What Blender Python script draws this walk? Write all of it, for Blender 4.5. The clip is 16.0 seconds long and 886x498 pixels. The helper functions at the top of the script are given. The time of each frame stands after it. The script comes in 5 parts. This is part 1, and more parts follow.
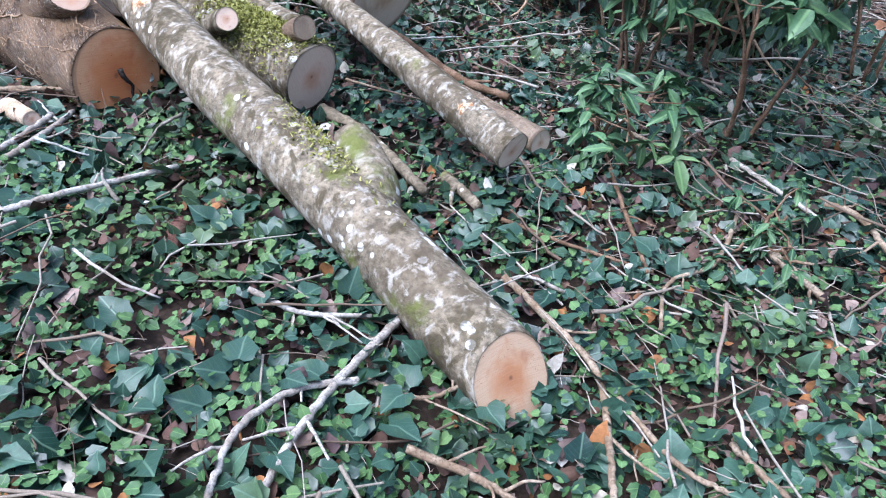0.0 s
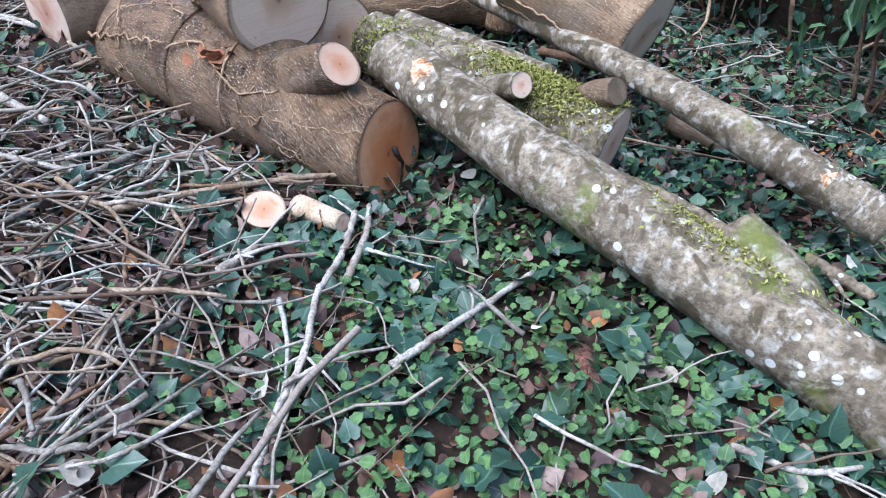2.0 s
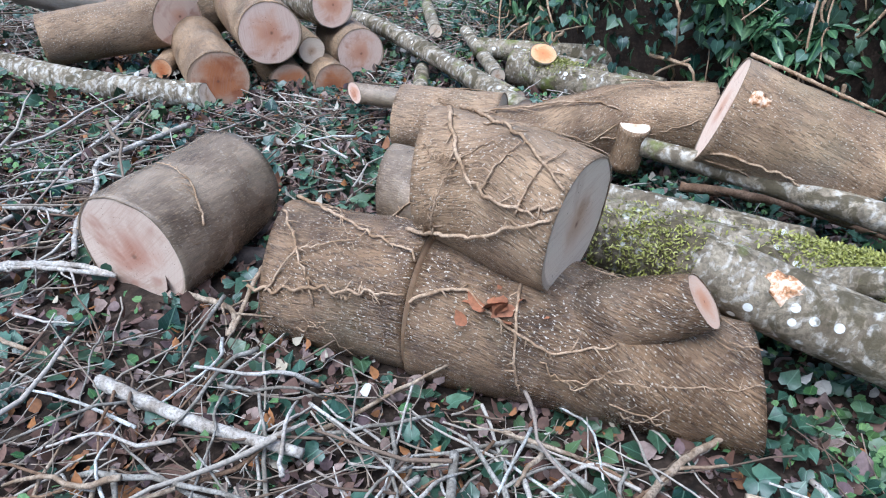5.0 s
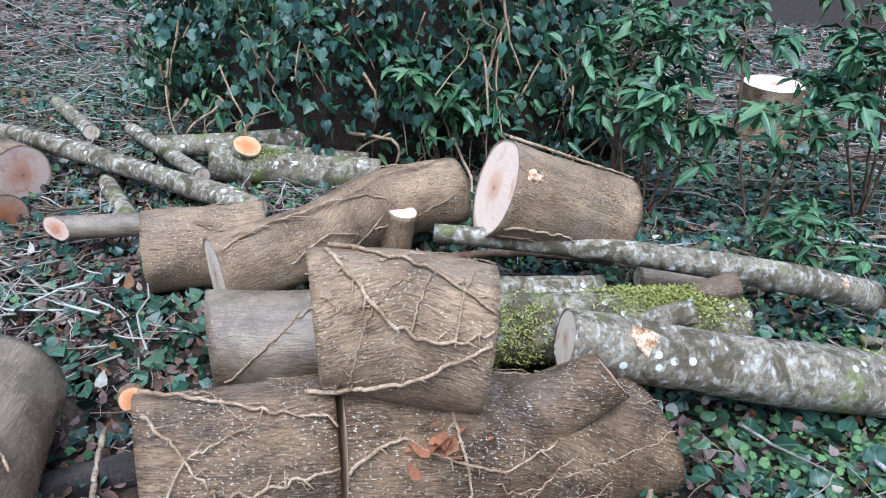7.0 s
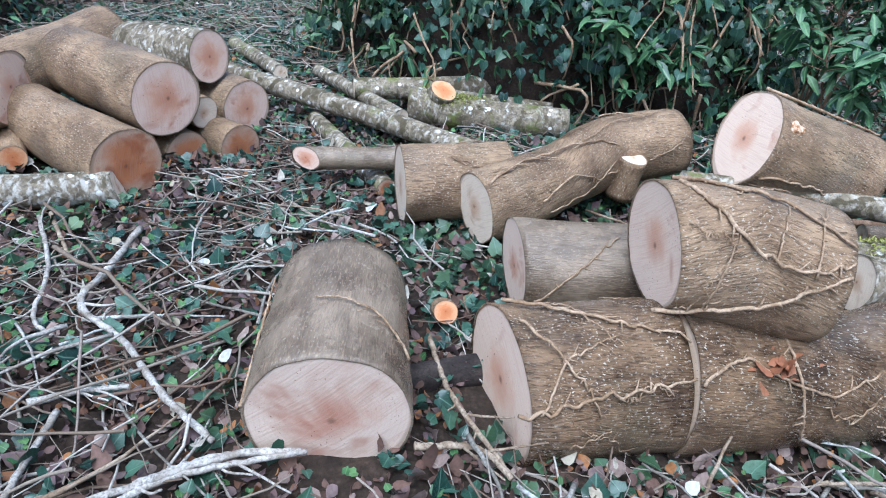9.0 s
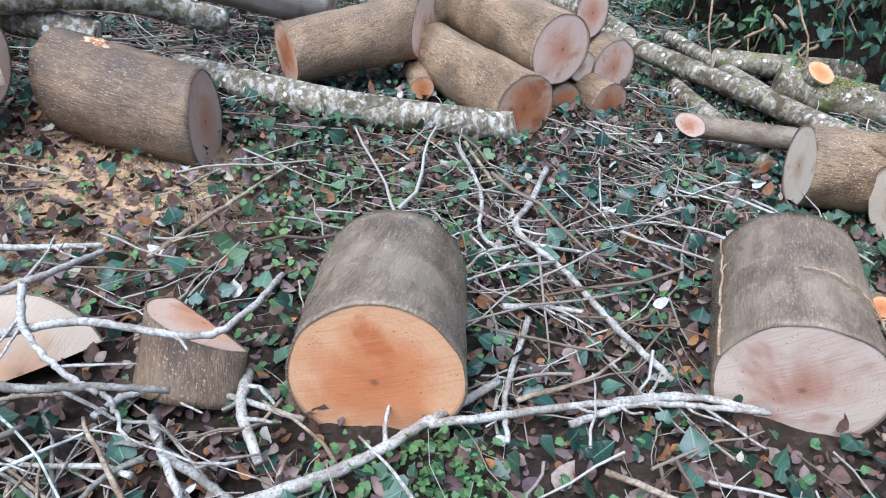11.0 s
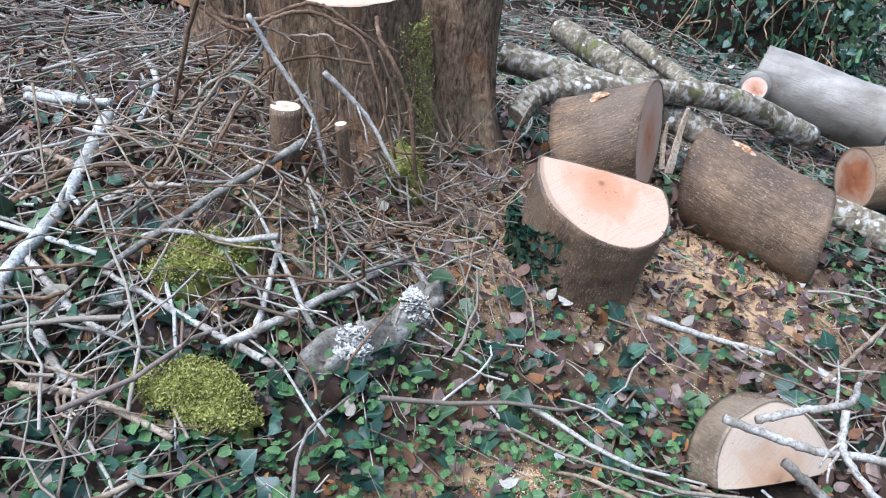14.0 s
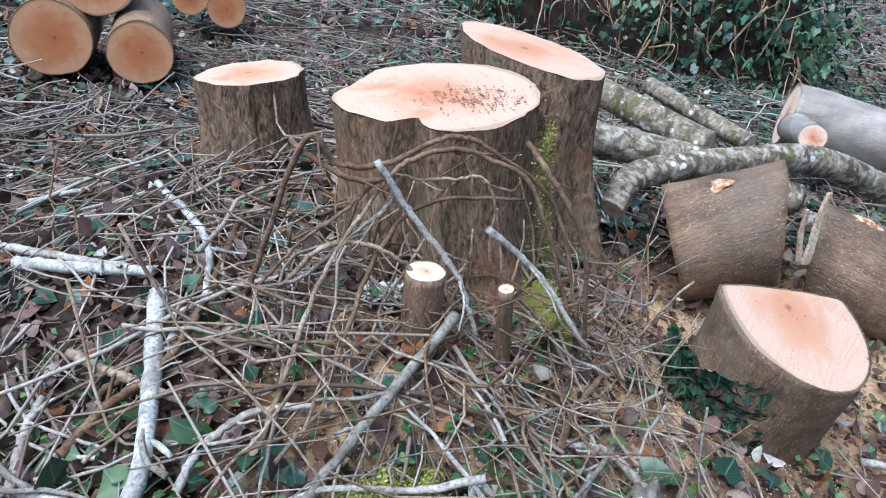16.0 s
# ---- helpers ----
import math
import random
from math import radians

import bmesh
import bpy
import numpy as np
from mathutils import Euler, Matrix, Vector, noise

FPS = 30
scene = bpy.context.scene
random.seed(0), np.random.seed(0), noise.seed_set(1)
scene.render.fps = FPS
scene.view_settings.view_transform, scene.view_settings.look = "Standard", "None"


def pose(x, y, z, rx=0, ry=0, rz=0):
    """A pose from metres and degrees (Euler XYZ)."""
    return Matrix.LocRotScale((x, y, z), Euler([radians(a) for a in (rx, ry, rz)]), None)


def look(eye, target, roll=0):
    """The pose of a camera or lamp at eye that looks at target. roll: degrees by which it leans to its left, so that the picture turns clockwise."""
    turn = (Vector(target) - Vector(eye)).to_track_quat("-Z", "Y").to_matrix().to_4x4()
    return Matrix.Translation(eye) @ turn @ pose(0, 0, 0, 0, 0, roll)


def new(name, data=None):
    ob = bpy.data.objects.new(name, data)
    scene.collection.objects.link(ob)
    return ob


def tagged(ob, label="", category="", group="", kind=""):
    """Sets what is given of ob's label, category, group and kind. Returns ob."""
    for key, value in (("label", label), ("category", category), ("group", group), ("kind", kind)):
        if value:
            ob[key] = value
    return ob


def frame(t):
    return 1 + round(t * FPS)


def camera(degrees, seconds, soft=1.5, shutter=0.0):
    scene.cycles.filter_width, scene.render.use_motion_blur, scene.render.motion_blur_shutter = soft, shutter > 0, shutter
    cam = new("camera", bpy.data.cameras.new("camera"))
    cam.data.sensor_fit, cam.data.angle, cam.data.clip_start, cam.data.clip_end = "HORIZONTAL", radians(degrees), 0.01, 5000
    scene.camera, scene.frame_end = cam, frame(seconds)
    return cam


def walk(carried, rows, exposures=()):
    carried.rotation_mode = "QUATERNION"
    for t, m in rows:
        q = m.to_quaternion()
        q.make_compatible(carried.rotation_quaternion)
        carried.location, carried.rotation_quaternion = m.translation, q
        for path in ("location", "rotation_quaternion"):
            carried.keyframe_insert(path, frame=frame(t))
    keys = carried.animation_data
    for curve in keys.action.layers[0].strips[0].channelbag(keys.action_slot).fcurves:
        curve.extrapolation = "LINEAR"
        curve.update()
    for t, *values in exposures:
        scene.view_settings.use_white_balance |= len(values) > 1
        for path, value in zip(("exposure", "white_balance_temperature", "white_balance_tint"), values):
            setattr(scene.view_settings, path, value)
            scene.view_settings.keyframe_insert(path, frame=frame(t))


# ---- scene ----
cam = camera(65.7, 16.0, soft=1.1)
PATH = [
    (0, (-0.01, 0.056, 1.319), (-0.012, 1.699, 0.178), 0.8),
    (0.5, (-0.274, 0.148, 1.317), (-0.341, 1.778, 0.159), 1.0),
    (1, (-0.545, 0.307, 1.352), (-0.703, 1.947, 0.218), 0.2),
    (1.5, (-0.864, 0.404, 1.39), (-1.054, 2.062, 0.288), -2.0),
    (2, (-1.197, 0.55, 1.449), (-1.193, 2.172, 0.279), -2.3),
    (2.5, (-1.427, 0.712, 1.505), (-1.449, 2.338, 0.34), -3.3),
    (3, (-1.642, 0.96, 1.541), (-1.682, 2.574, 0.361), -4.4),
    (3.5, (-1.876, 1.127, 1.618), (-1.912, 2.774, 0.482), -5.1),
    (3.7, (-1.985, 1.189, 1.64), (-1.97, 2.852, 0.529), -5.8),
    (5.8, (-2.905, 1.872, 1.86), (-1.969, 3.309, 0.831), -2.0),
    (6, (-2.939, 1.896, 1.889), (-1.886, 3.243, 0.852), -1.8),
    (6.5, (-3.014, 2.033, 1.906), (-1.727, 3.257, 0.985), 0.3),
    (7, (-3.142, 2.3, 1.927), (-1.748, 3.355, 0.956), 0.4),
    (7.5, (-3.293, 2.469, 1.941), (-1.927, 3.526, 0.934), 0.2),
    (8, (-3.514, 2.589, 1.97), (-2.105, 3.598, 0.972), 0.8),
    (8.5, (-3.725, 2.697, 1.956), (-2.364, 3.726, 0.913), 1.4),
    (9, (-3.858, 2.835, 1.918), (-2.617, 3.98, 0.846), 0.9),
    (9.2, (-3.909, 2.895, 1.9), (-2.706, 4.076, 0.823), 0.4),
    (11.3, (-4.7, 3.227, 1.924), (-4.05, 4.719, 0.762), 2.1),
    (11.5, (-4.791, 3.221, 1.92), (-4.191, 4.725, 0.746), 3.7),
    (12, (-5.067, 3.168, 1.954), (-4.713, 4.726, 0.751), 3.2),
    (12.5, (-5.269, 3.139, 1.994), (-5.166, 4.758, 0.825), 2.5),
    (13, (-5.51, 3.262, 2.031), (-5.567, 4.917, 0.909), 4.3),
    (13.5, (-5.775, 3.451, 2.082), (-5.831, 5.134, 1.002), 4.2),
    (14, (-6.013, 3.578, 2.089), (-5.957, 5.289, 1.055), 3.3),
    (14.5, (-6.27, 3.671, 2.148), (-6.18, 5.379, 1.11), 2.1),
    (15, (-6.444, 3.858, 2.137), (-6.408, 5.586, 1.13), 0.4),
    (15.5, (-6.587, 4.141, 2.2), (-6.439, 5.867, 1.201), -0.0),
    (16, (-6.72, 4.331, 2.195), (-6.398, 6.035, 1.198), 1.4),
]
walk(cam, [(t, look(eye, target, roll)) for t, eye, target, roll in PATH], [(0.0, 2.03, 5350, 15), (2.0, 1.80, 5300, 12), (3.5, 1.86, 5150, 9), (6.0, 1.68, 5250, 8), (7.5, 1.68, 4950, 6), (9.0, 1.68, 5050, 6), (13.0, 1.75, 5350, 9), (16.0, 1.58, 5250, 7)])

# ---- world and light: bright overcast winter day ----
SUN_EL, SUN_ROT = radians(68), radians(240)
world = bpy.data.worlds.new("overcast_sky")
scene.world = world
world.use_nodes = True
wn = world.node_tree
sky = wn.nodes.new("ShaderNodeTexSky")
sky.sky_type, sky.sun_disc = "NISHITA", False
sky.sun_elevation, sky.sun_rotation = SUN_EL, SUN_ROT
sky.air_density, sky.dust_density, sky.ozone_density = 1.0, 4.2, 1.0
wn.links.new(sky.outputs[0], wn.nodes["Background"].inputs[0])
wn.nodes["Background"].inputs[1].default_value = 0.060
sun = new("sun", bpy.data.lights.new("sun", "SUN"))
sun.data.energy, sun.data.angle, sun.data.color = 1.5, radians(56), (1.0, 0.99, 0.98)
sun.matrix_world = look((30 * math.cos(SUN_EL) * math.sin(SUN_ROT), 30 * math.cos(SUN_EL) * math.cos(SUN_ROT), 30 * math.sin(SUN_EL)), (0, 0, 0))

# ---- materials ----


class Mat:
    """A small builder for node materials."""

    def __init__(self, name, rough=0.8, spec=0.3):
        self.m = bpy.data.materials.new(name)
        self.m.use_nodes = True
        self.t = self.m.node_tree
        self.b = self.t.nodes["Principled BSDF"]
        self.b.inputs["Roughness"].default_value = rough
        self.b.inputs["Specular IOR Level"].default_value = spec
        self.co = self.t.nodes.new("ShaderNodeTexCoord")

    def n(self, kind, **values):
        node = self.t.nodes.new(kind)
        for k, v in values.items():
            node.inputs[k].default_value = v
        return node

    def link(self, a, b):
        self.t.links.new(a, b)

    def coords(self, space="Object", scale=(1, 1, 1)):
        mp = self.n("ShaderNodeMapping")
        mp.inputs["Scale"].default_value = scale
        self.link(self.co.outputs[space], mp.inputs[0])
        return mp.outputs[0]

    def noise(self, vec, scale, detail=3.0, rough=0.55, distort=0.0):
        nd = self.n("ShaderNodeTexNoise", Scale=scale, Detail=detail, Roughness=rough, Distortion=distort)
        self.link(vec, nd.inputs["Vector"])
        return nd.outputs["Fac"]

    def voronoi(self, vec, scale, rand=1.0):
        nd = self.n("ShaderNodeTexVoronoi", Scale=scale, Randomness=rand)
        self.link(vec, nd.inputs["Vector"])
        return nd.outputs["Distance"]

    def ramp(self, fac, *stops):
        nd = self.n("ShaderNodeValToRGB")
        els = nd.color_ramp.elements
        while len(els) < len(stops):
            els.new(0.5)
        for el, (p, c) in zip(els, stops):
            el.position = p
            el.color = (c, c, c, 1) if isinstance(c, (int, float)) else (*c, 1)
        self.link(fac, nd.inputs[0])
        return nd.outputs[0]

    def mix(self, fac, a, b, how="MIX"):
        nd = self.n("ShaderNodeMixRGB")
        nd.blend_type = how
        for sock, v in zip(nd.inputs, (fac, a, b)):
            if isinstance(v, (int, float)):
                sock.default_value = v if sock.type == "VALUE" else (v, v, v, 1)
            elif isinstance(v, tuple):
                sock.default_value = (*v, 1)
            else:
                self.link(v, sock)
        return nd.outputs[0]

    def math(self, how, a, b=0.0):
        nd = self.n("ShaderNodeMath")
        nd.operation = how
        for sock, v in zip(nd.inputs, (a, b)):
            if isinstance(v, (int, float)):
                sock.default_value = v
            else:
                self.link(v, sock)
        return nd.outputs[0]

    def bump(self, height, strength=0.5, dist=0.004):
        nd = self.n("ShaderNodeBump", Strength=strength, Distance=dist)
        self.link(height, nd.inputs["Height"])
        self.link(nd.outputs[0], self.b.inputs["Normal"])

    def colour(self, c):
        self.link(c, self.b.inputs["Base Color"])

    def roughness(self, r):
        self.link(r, self.b.inputs["Roughness"])

    def random(self):
        return self.n("ShaderNodeObjectInfo").outputs["Random"]

    def island(self):
        return self.n("ShaderNodeNewGeometry").outputs["Random Per Island"]


def bark_smooth(name, dark, light, wet=0.55, flecks=0.75, ridged=1.0):
    """Brown-grey bark with pale lenticel dashes across the stem and fine ridges; UV in metres."""
    m = Mat(name, 0.6, 0.35)
    dash = m.noise(m.coords("UV", (150, 26, 1)), 1.0, 3.0, 0.6)
    ridge = m.noise(m.coords("UV", (125, 20, 1)), 1.0, 4.0, 0.65, 1.2)
    big = m.noise(m.coords("Object"), 4.5, 4.0, 0.6)
    fleck = m.ramp(m.noise(m.coords("UV", (150, 85, 1)), 1.0, 2.0, 0.5), (0.61, 0.0), (0.65, 1.0))
    col = m.mix(m.ramp(big, (0.3, 0.0), (0.7, 1.0)), dark, light)
    col = m.mix(m.ramp(ridge, (0.40, 0.65 * ridged), (0.49, 0.0)), col, tuple(0.4 * c for c in dark))
    streak = m.noise(m.coords("UV", (13, 3.2, 1)), 1.0, 4.0, 0.6, 0.7)
    col = m.mix(m.ramp(streak, (0.38, 0.4), (0.52, 0.0)), col, tuple(0.6 * c for c in dark))
    col = m.mix(m.ramp(dash, (0.54, 0.0), (0.70, 0.45)), col, (0.42, 0.30, 0.175))
    sparse = m.ramp(m.noise(m.coords("Object"), 7.0, 2.0), (0.36, 0.25), (0.56, 1.0))
    col = m.mix(m.math("MULTIPLY", m.math("MULTIPLY", fleck, flecks), sparse), col, (0.60, 0.54, 0.44))
    green = m.ramp(m.noise(m.coords("Object"), 2.3, 3.0), (0.58, 0.0), (0.74, 0.25))
    col = m.mix(green, col, (0.10, 0.10, 0.05))
    grey = m.ramp(m.noise(m.coords("Object"), 3.1, 2.0, 0.5), (0.55, 0.0), (0.70, 0.25))
    col = m.mix(grey, col, (0.24, 0.20, 0.155))
    m.colour(col)
    m.roughness(m.ramp(big, (0.3, wet - 0.15), (0.7, wet + 0.2)))
    m.bump(m.mix(0.35, ridge, dash), 1.0 * ridged, 0.014)
    return m.m


def bark_furrowed(name, dark, light):
    """Stump bark: furrows that run up the stem, reddish brown, with grey-green crusts."""
    m = Mat(name, 0.85, 0.2)
    fur = m.noise(m.coords("UV", (10, 32, 1)), 1.0, 5.0, 0.68, 1.8)
    fine = m.noise(m.coords("Object", (1, 1, 0.35)), 90, 4.0, 0.65)
    big = m.noise(m.coords("Object"), 5, 4.0, 0.6)
    col = m.mix(m.ramp(fur, (0.35, 0.0), (0.62, 1.0)), dark, light)
    col = m.mix(m.ramp(fine, (0.35, 0.6), (0.55, 0.0)), col, tuple(0.4 * c for c in dark))
    col = m.mix(m.ramp(big, (0.55, 0.0), (0.68, 0.6)), col, (0.16, 0.15, 0.09))
    col = m.mix(m.ramp(m.noise(m.coords("Object"), 3.3, 3.0), (0.58, 0.0), (0.66, 0.5)), col, (0.24, 0.11, 0.05))
    flake = m.ramp(m.noise(m.coords("UV", (30, 75, 1)), 1.0, 4.0, 0.65, 0.8), (0.57, 0.0), (0.66, 0.6))
    col = m.mix(flake, col, (0.34, 0.25, 0.155))
    m.colour(col)
    m.bump(m.mix(0.4, fur, fine), 1.0, 0.02)
    return m.m


def bark_lichen(name, moss=0.5, white=0.5):
    """Grey bark with crusts of white lichen, dark scars and some moss."""
    m = Mat(name, 0.85, 0.2)
    ob = m.coords("Object")
    fine = m.noise(ob, 60, 5.0, 0.65)
    mid = m.noise(ob, 16, 4.0, 0.6, 0.4)
    col = m.mix(m.ramp(mid, (0.35, 0.0), (0.65, 1.0)), (0.13, 0.104, 0.070), (0.36, 0.300, 0.212))
    col = m.mix(m.ramp(fine, (0.35, 0.75), (0.56, 0.0)), col, (0.08, 0.07, 0.05))
    col = m.mix(m.ramp(m.noise(m.coords("UV", (3, 2.2, 1)), 1.0, 3.0, 0.6), (0.46, 0.0), (0.64, 0.6)), col, (0.095, 0.072, 0.045))
    stretched = m.coords("UV", (22, 30, 1))
    patch = m.noise(stretched, 0.95, 4.0, 0.6, 0.4)
    col = m.mix(m.ramp(patch, (0.56 - 0.1 * white, 0.0), (0.70 - 0.1 * white, 0.72)), col, m.mix(fine, (0.33, 0.30, 0.24), (0.68, 0.65, 0.58)))
    spots = m.ramp(m.voronoi(ob, 17), (0.0, 1.0), (0.23, 1.0), (0.27, 0.0))
    col = m.mix(m.math("MULTIPLY", spots, m.ramp(m.noise(ob, 5, 2.0), (0.5, 0.0), (0.56, 0.9))), col, (0.74, 0.74, 0.69))
    dark = m.ramp(m.noise(ob, 9, 4.0, 0.6, 0.8), (0.535, 0.0), (0.60, 0.85))
    col = m.mix(dark, col, (0.070, 0.056, 0.030))
    mossy = m.ramp(m.noise(ob, 4.2, 4.0, 0.65), (0.62 - 0.12 * moss, 0.0), (0.72 - 0.1 * moss, 0.85))
    col = m.mix(mossy, col, (0.13, 0.15, 0.03))
    m.colour(col)
    m.bump(m.mix(0.5, fine, m.mix(0.5, mid, patch)), 1.0, 0.012)
    return m.m


def cut_wood(name, sap, heart, border=0.55, stain=(0.30, 0.10, 0.04), stained=0.3):
    """A sawn end: growth rings, a redder heart with an uneven border, saw marks and specks. UV is 0 at the pith and 1 at the rim."""
    m = Mat(name, 0.75, 0.25)
    uv = m.coords("UV")
    ln = m.n("ShaderNodeVectorMath")
    ln.operation = "LENGTH"
    m.link(uv, ln.inputs[0])
    rnd = m.random()
    shift = m.n("ShaderNodeVectorMath")
    shift.operation = "ADD"
    cmb = m.n("ShaderNodeCombineXYZ")
    m.link(m.math("MULTIPLY", rnd, 37.0), cmb.inputs[0])
    m.link(m.math("MULTIPLY", rnd, 11.0), cmb.inputs[1])
    m.link(uv, shift.inputs[0])
    m.link(cmb.outputs[0], shift.inputs[1])
    v = shift.outputs[0]
    dist = m.math("ADD", ln.outputs["Value"], m.math("MULTIPLY", m.math("SUBTRACT", m.noise(v, 1.6, 4.0, 0.65, 0.5), 0.5), 1.1))
    col = m.mix(m.ramp(dist, (border - 0.30, 1.0), (border + 0.12, 0.0)), sap, heart)
    blot = m.ramp(m.noise(v, 1.1, 3.0, 0.55, 0.6), (0.60 - 0.2 * stained, 0.0), (0.70 - 0.1 * stained, 0.75))
    col = m.mix(m.math("MULTIPLY", blot, m.ramp(dist, (0.7, 1.0), (0.95, 0.0))), col, stain)
    col = m.mix(m.ramp(m.math("ADD", ln.outputs["Value"], m.math("MULTIPLY", m.noise(v, 3.0, 3.0), 0.25)), (0.12, 0.6), (0.5, 0.0)), col, stain)
    ringd = m.math("ADD", ln.outputs["Value"], m.math("MULTIPLY", m.noise(v, 2.5, 2.0), 0.08))
    rings = m.math("ABSOLUTE", m.math("SINE", m.math("MULTIPLY", ringd, 52.0)))
    col = m.mix(m.math("MULTIPLY", m.ramp(rings, (0.0, 1.0), (0.45, 0.0)), 0.16), col, m.mix(0.5, stain, heart))
    rot = m.n("ShaderNodeVectorRotate")
    rot.rotation_type = "Z_AXIS"
    m.link(v, rot.inputs["Vector"])
    m.link(m.math("MULTIPLY", rnd, 6.28), rot.inputs["Angle"])
    mp = m.n("ShaderNodeMapping")
    mp.inputs["Scale"].default_value = (1.2, 34, 1)
    m.link(rot.outputs[0], mp.inputs[0])
    saw = m.noise(mp.outputs[0], 1.0, 2.0, 0.6)
    col = m.mix(m.math("MULTIPLY", m.ramp(saw, (0.36, 1.0), (0.5, 0.0)), 0.42), col, m.mix(0.5, stain, sap))
    fuzz = m.noise(v, 45, 3.0, 0.7)
    col = m.mix(m.ramp(fuzz, (0.35, 0.3), (0.55, 0.0)), col, heart)
    speck = m.ramp(m.noise(v, 26, 2.0, 0.5, 0.6), (0.66, 0.0), (0.70, 0.8))
    where = m.ramp(m.noise(v, 1.9, 2.0), (0.50, 0.0), (0.60, 1.0))
    col = m.mix(m.math("MULTIPLY", speck, where), col, tuple(0.5 * c for c in stain))
    col = m.mix(m.ramp(ln.outputs["Value"], (0.02, 0.7), (0.07, 0.0)), col, (0.16, 0.08, 0.05))
    col = m.mix(m.ramp(ln.outputs["Value"], (0.955, 0.0), (0.995, 0.5)), col, (0.24, 0.16, 0.10))
    m.colour(col)
    m.bump(m.mix(0.4, saw, fuzz), 0.5, 0.004)
    return m.m


def leaf_mat(name, dark, light, vein, rough=0.38, spec=0.5):
    m = Mat(name, rough, spec)
    rnd = m.island()
    col = m.mix(rnd, dark, light)
    col = m.mix(m.ramp(m.noise(m.coords("Object"), 70, 3.0), (0.4, 0.0), (0.7, 0.45)), col, tuple(0.45 * c for c in dark))
    warm = m.ramp(m.noise(m.coords("Object"), 1.4, 3.0, 0.6), (0.50, 0.0), (0.66, 0.55))
    col = m.mix(warm, col, m.mix(rnd, (0.030, 0.060, 0.016), (0.125, 0.175, 0.048)))
    sx = m.n("ShaderNodeSeparateXYZ")
    m.link(m.co.outputs["UV"], sx.inputs[0])
    rib = m.ramp(m.math("ABSOLUTE", sx.outputs[0]), (0.012, 1.0), (0.04, 0.0))
    side = m.math("ABSOLUTE", m.math("SINE", m.math("MULTIPLY", m.math("SUBTRACT", sx.outputs[1], m.math("ABSOLUTE", sx.outputs[0])), 17.0)))
    veins = m.math("MAXIMUM", rib, m.math("MULTIPLY", m.ramp(side, (0.0, 1.0), (0.16, 0.0)), 0.45))
    col = m.mix(m.math("MULTIPLY", veins, 0.55), col, vein)
    m.colour(col)
    m.roughness(m.ramp(rnd, (0.0, rough - 0.08), (1.0, rough + 0.22)))
    m.b.inputs["Subsurface Weight"].default_value = 0.0
    m.b.inputs["Transmission Weight"].default_value = 0.0
    m.bump(veins, 0.3, 0.002)
    return m.m


def mixed_mat(name, stops, rough=0.85, scale=40, bump=0.5):
    """Many small loose pieces: one of several colours a piece, with grain."""
    m = Mat(name, rough, 0.25)
    col = m.ramp(m.island(), *stops)
    grain = m.noise(m.coords("Object"), scale, 4.0, 0.65)
    col = m.mix(m.ramp(grain, (0.3, 0.65), (0.6, 0.0)), col, m.mix(0.65, col, (0.02, 0.015, 0.01)))
    m.colour(col)
    m.bump(grain, bump, 0.003)
    return m.m


def stick_mat(name, base, pale, patch=0.5):
    m = Mat(name, 0.85, 0.2)
    ob = m.coords("Object")
    fine = m.noise(ob, 110, 4.0, 0.65)
    mid = m.noise(ob, 14, 4.0, 0.6)
    col = m.mix(m.ramp(mid, (0.52 - 0.2 * patch, 0.0), (0.66 - 0.1 * patch, 1.0)), base, pale)
    col = m.mix(m.ramp(fine, (0.34, 0.75), (0.55, 0.0)), col, tuple(0.4 * c for c in base))
    m.colour(col)
    m.bump(fine, 0.6, 0.003)
    return m.m


BARK = bark_smooth("brown_bark", (0.145, 0.085, 0.044), (0.450, 0.302, 0.174), 0.45)
BARK_WET = bark_smooth("wet_brown_bark", (0.040, 0.021, 0.011), (0.285, 0.175, 0.092), 0.26, 0.75)
BARK_GREY = bark_smooth("grey_brown_bark", (0.095, 0.065, 0.042), (0.32, 0.245, 0.170), 0.24, 0.25, 0.45)
BARK_DARK = bark_smooth("dark_stump_bark", (0.066, 0.042, 0.027), (0.285, 0.182, 0.108), 0.55, 0.4, 0.65)
BARK_FURROWED = bark_furrowed("furrowed_stump_bark", (0.070, 0.043, 0.027), (0.370, 0.255, 0.160))
BARK_RED = bark_furrowed("red_bark_flake", (0.10, 0.042, 0.03), (0.26, 0.13, 0.10))
LICHEN = bark_lichen("lichen_bark", 0.12, 0.42)
LICHEN_MOSSY = bark_lichen("mossy_lichen_bark", 0.75, 0.3)
LICHEN_WHITE = bark_lichen("white_lichen_bark", 0.2, 0.95)
CUT_FRESH = cut_wood("fresh_orange_cut", (0.68, 0.39, 0.21), (0.57, 0.22, 0.085), 0.74, (0.46, 0.12, 0.04), 0.1)
CUT_ROUND = cut_wood("pink_orange_cut", (0.77, 0.58, 0.46), (0.66, 0.36, 0.23), 0.62, (0.44, 0.14, 0.06), 0.15)
CUT_DULL = cut_wood("dull_grey_cut", (0.66, 0.53, 0.42), (0.54, 0.32, 0.23), 0.48, (0.34, 0.13, 0.07), 0.6)
CUT_A = cut_wood("fresh_tan_cut", (0.62, 0.45, 0.30), (0.55, 0.27, 0.13), 0.55, (0.42, 0.15, 0.06), 0.15)
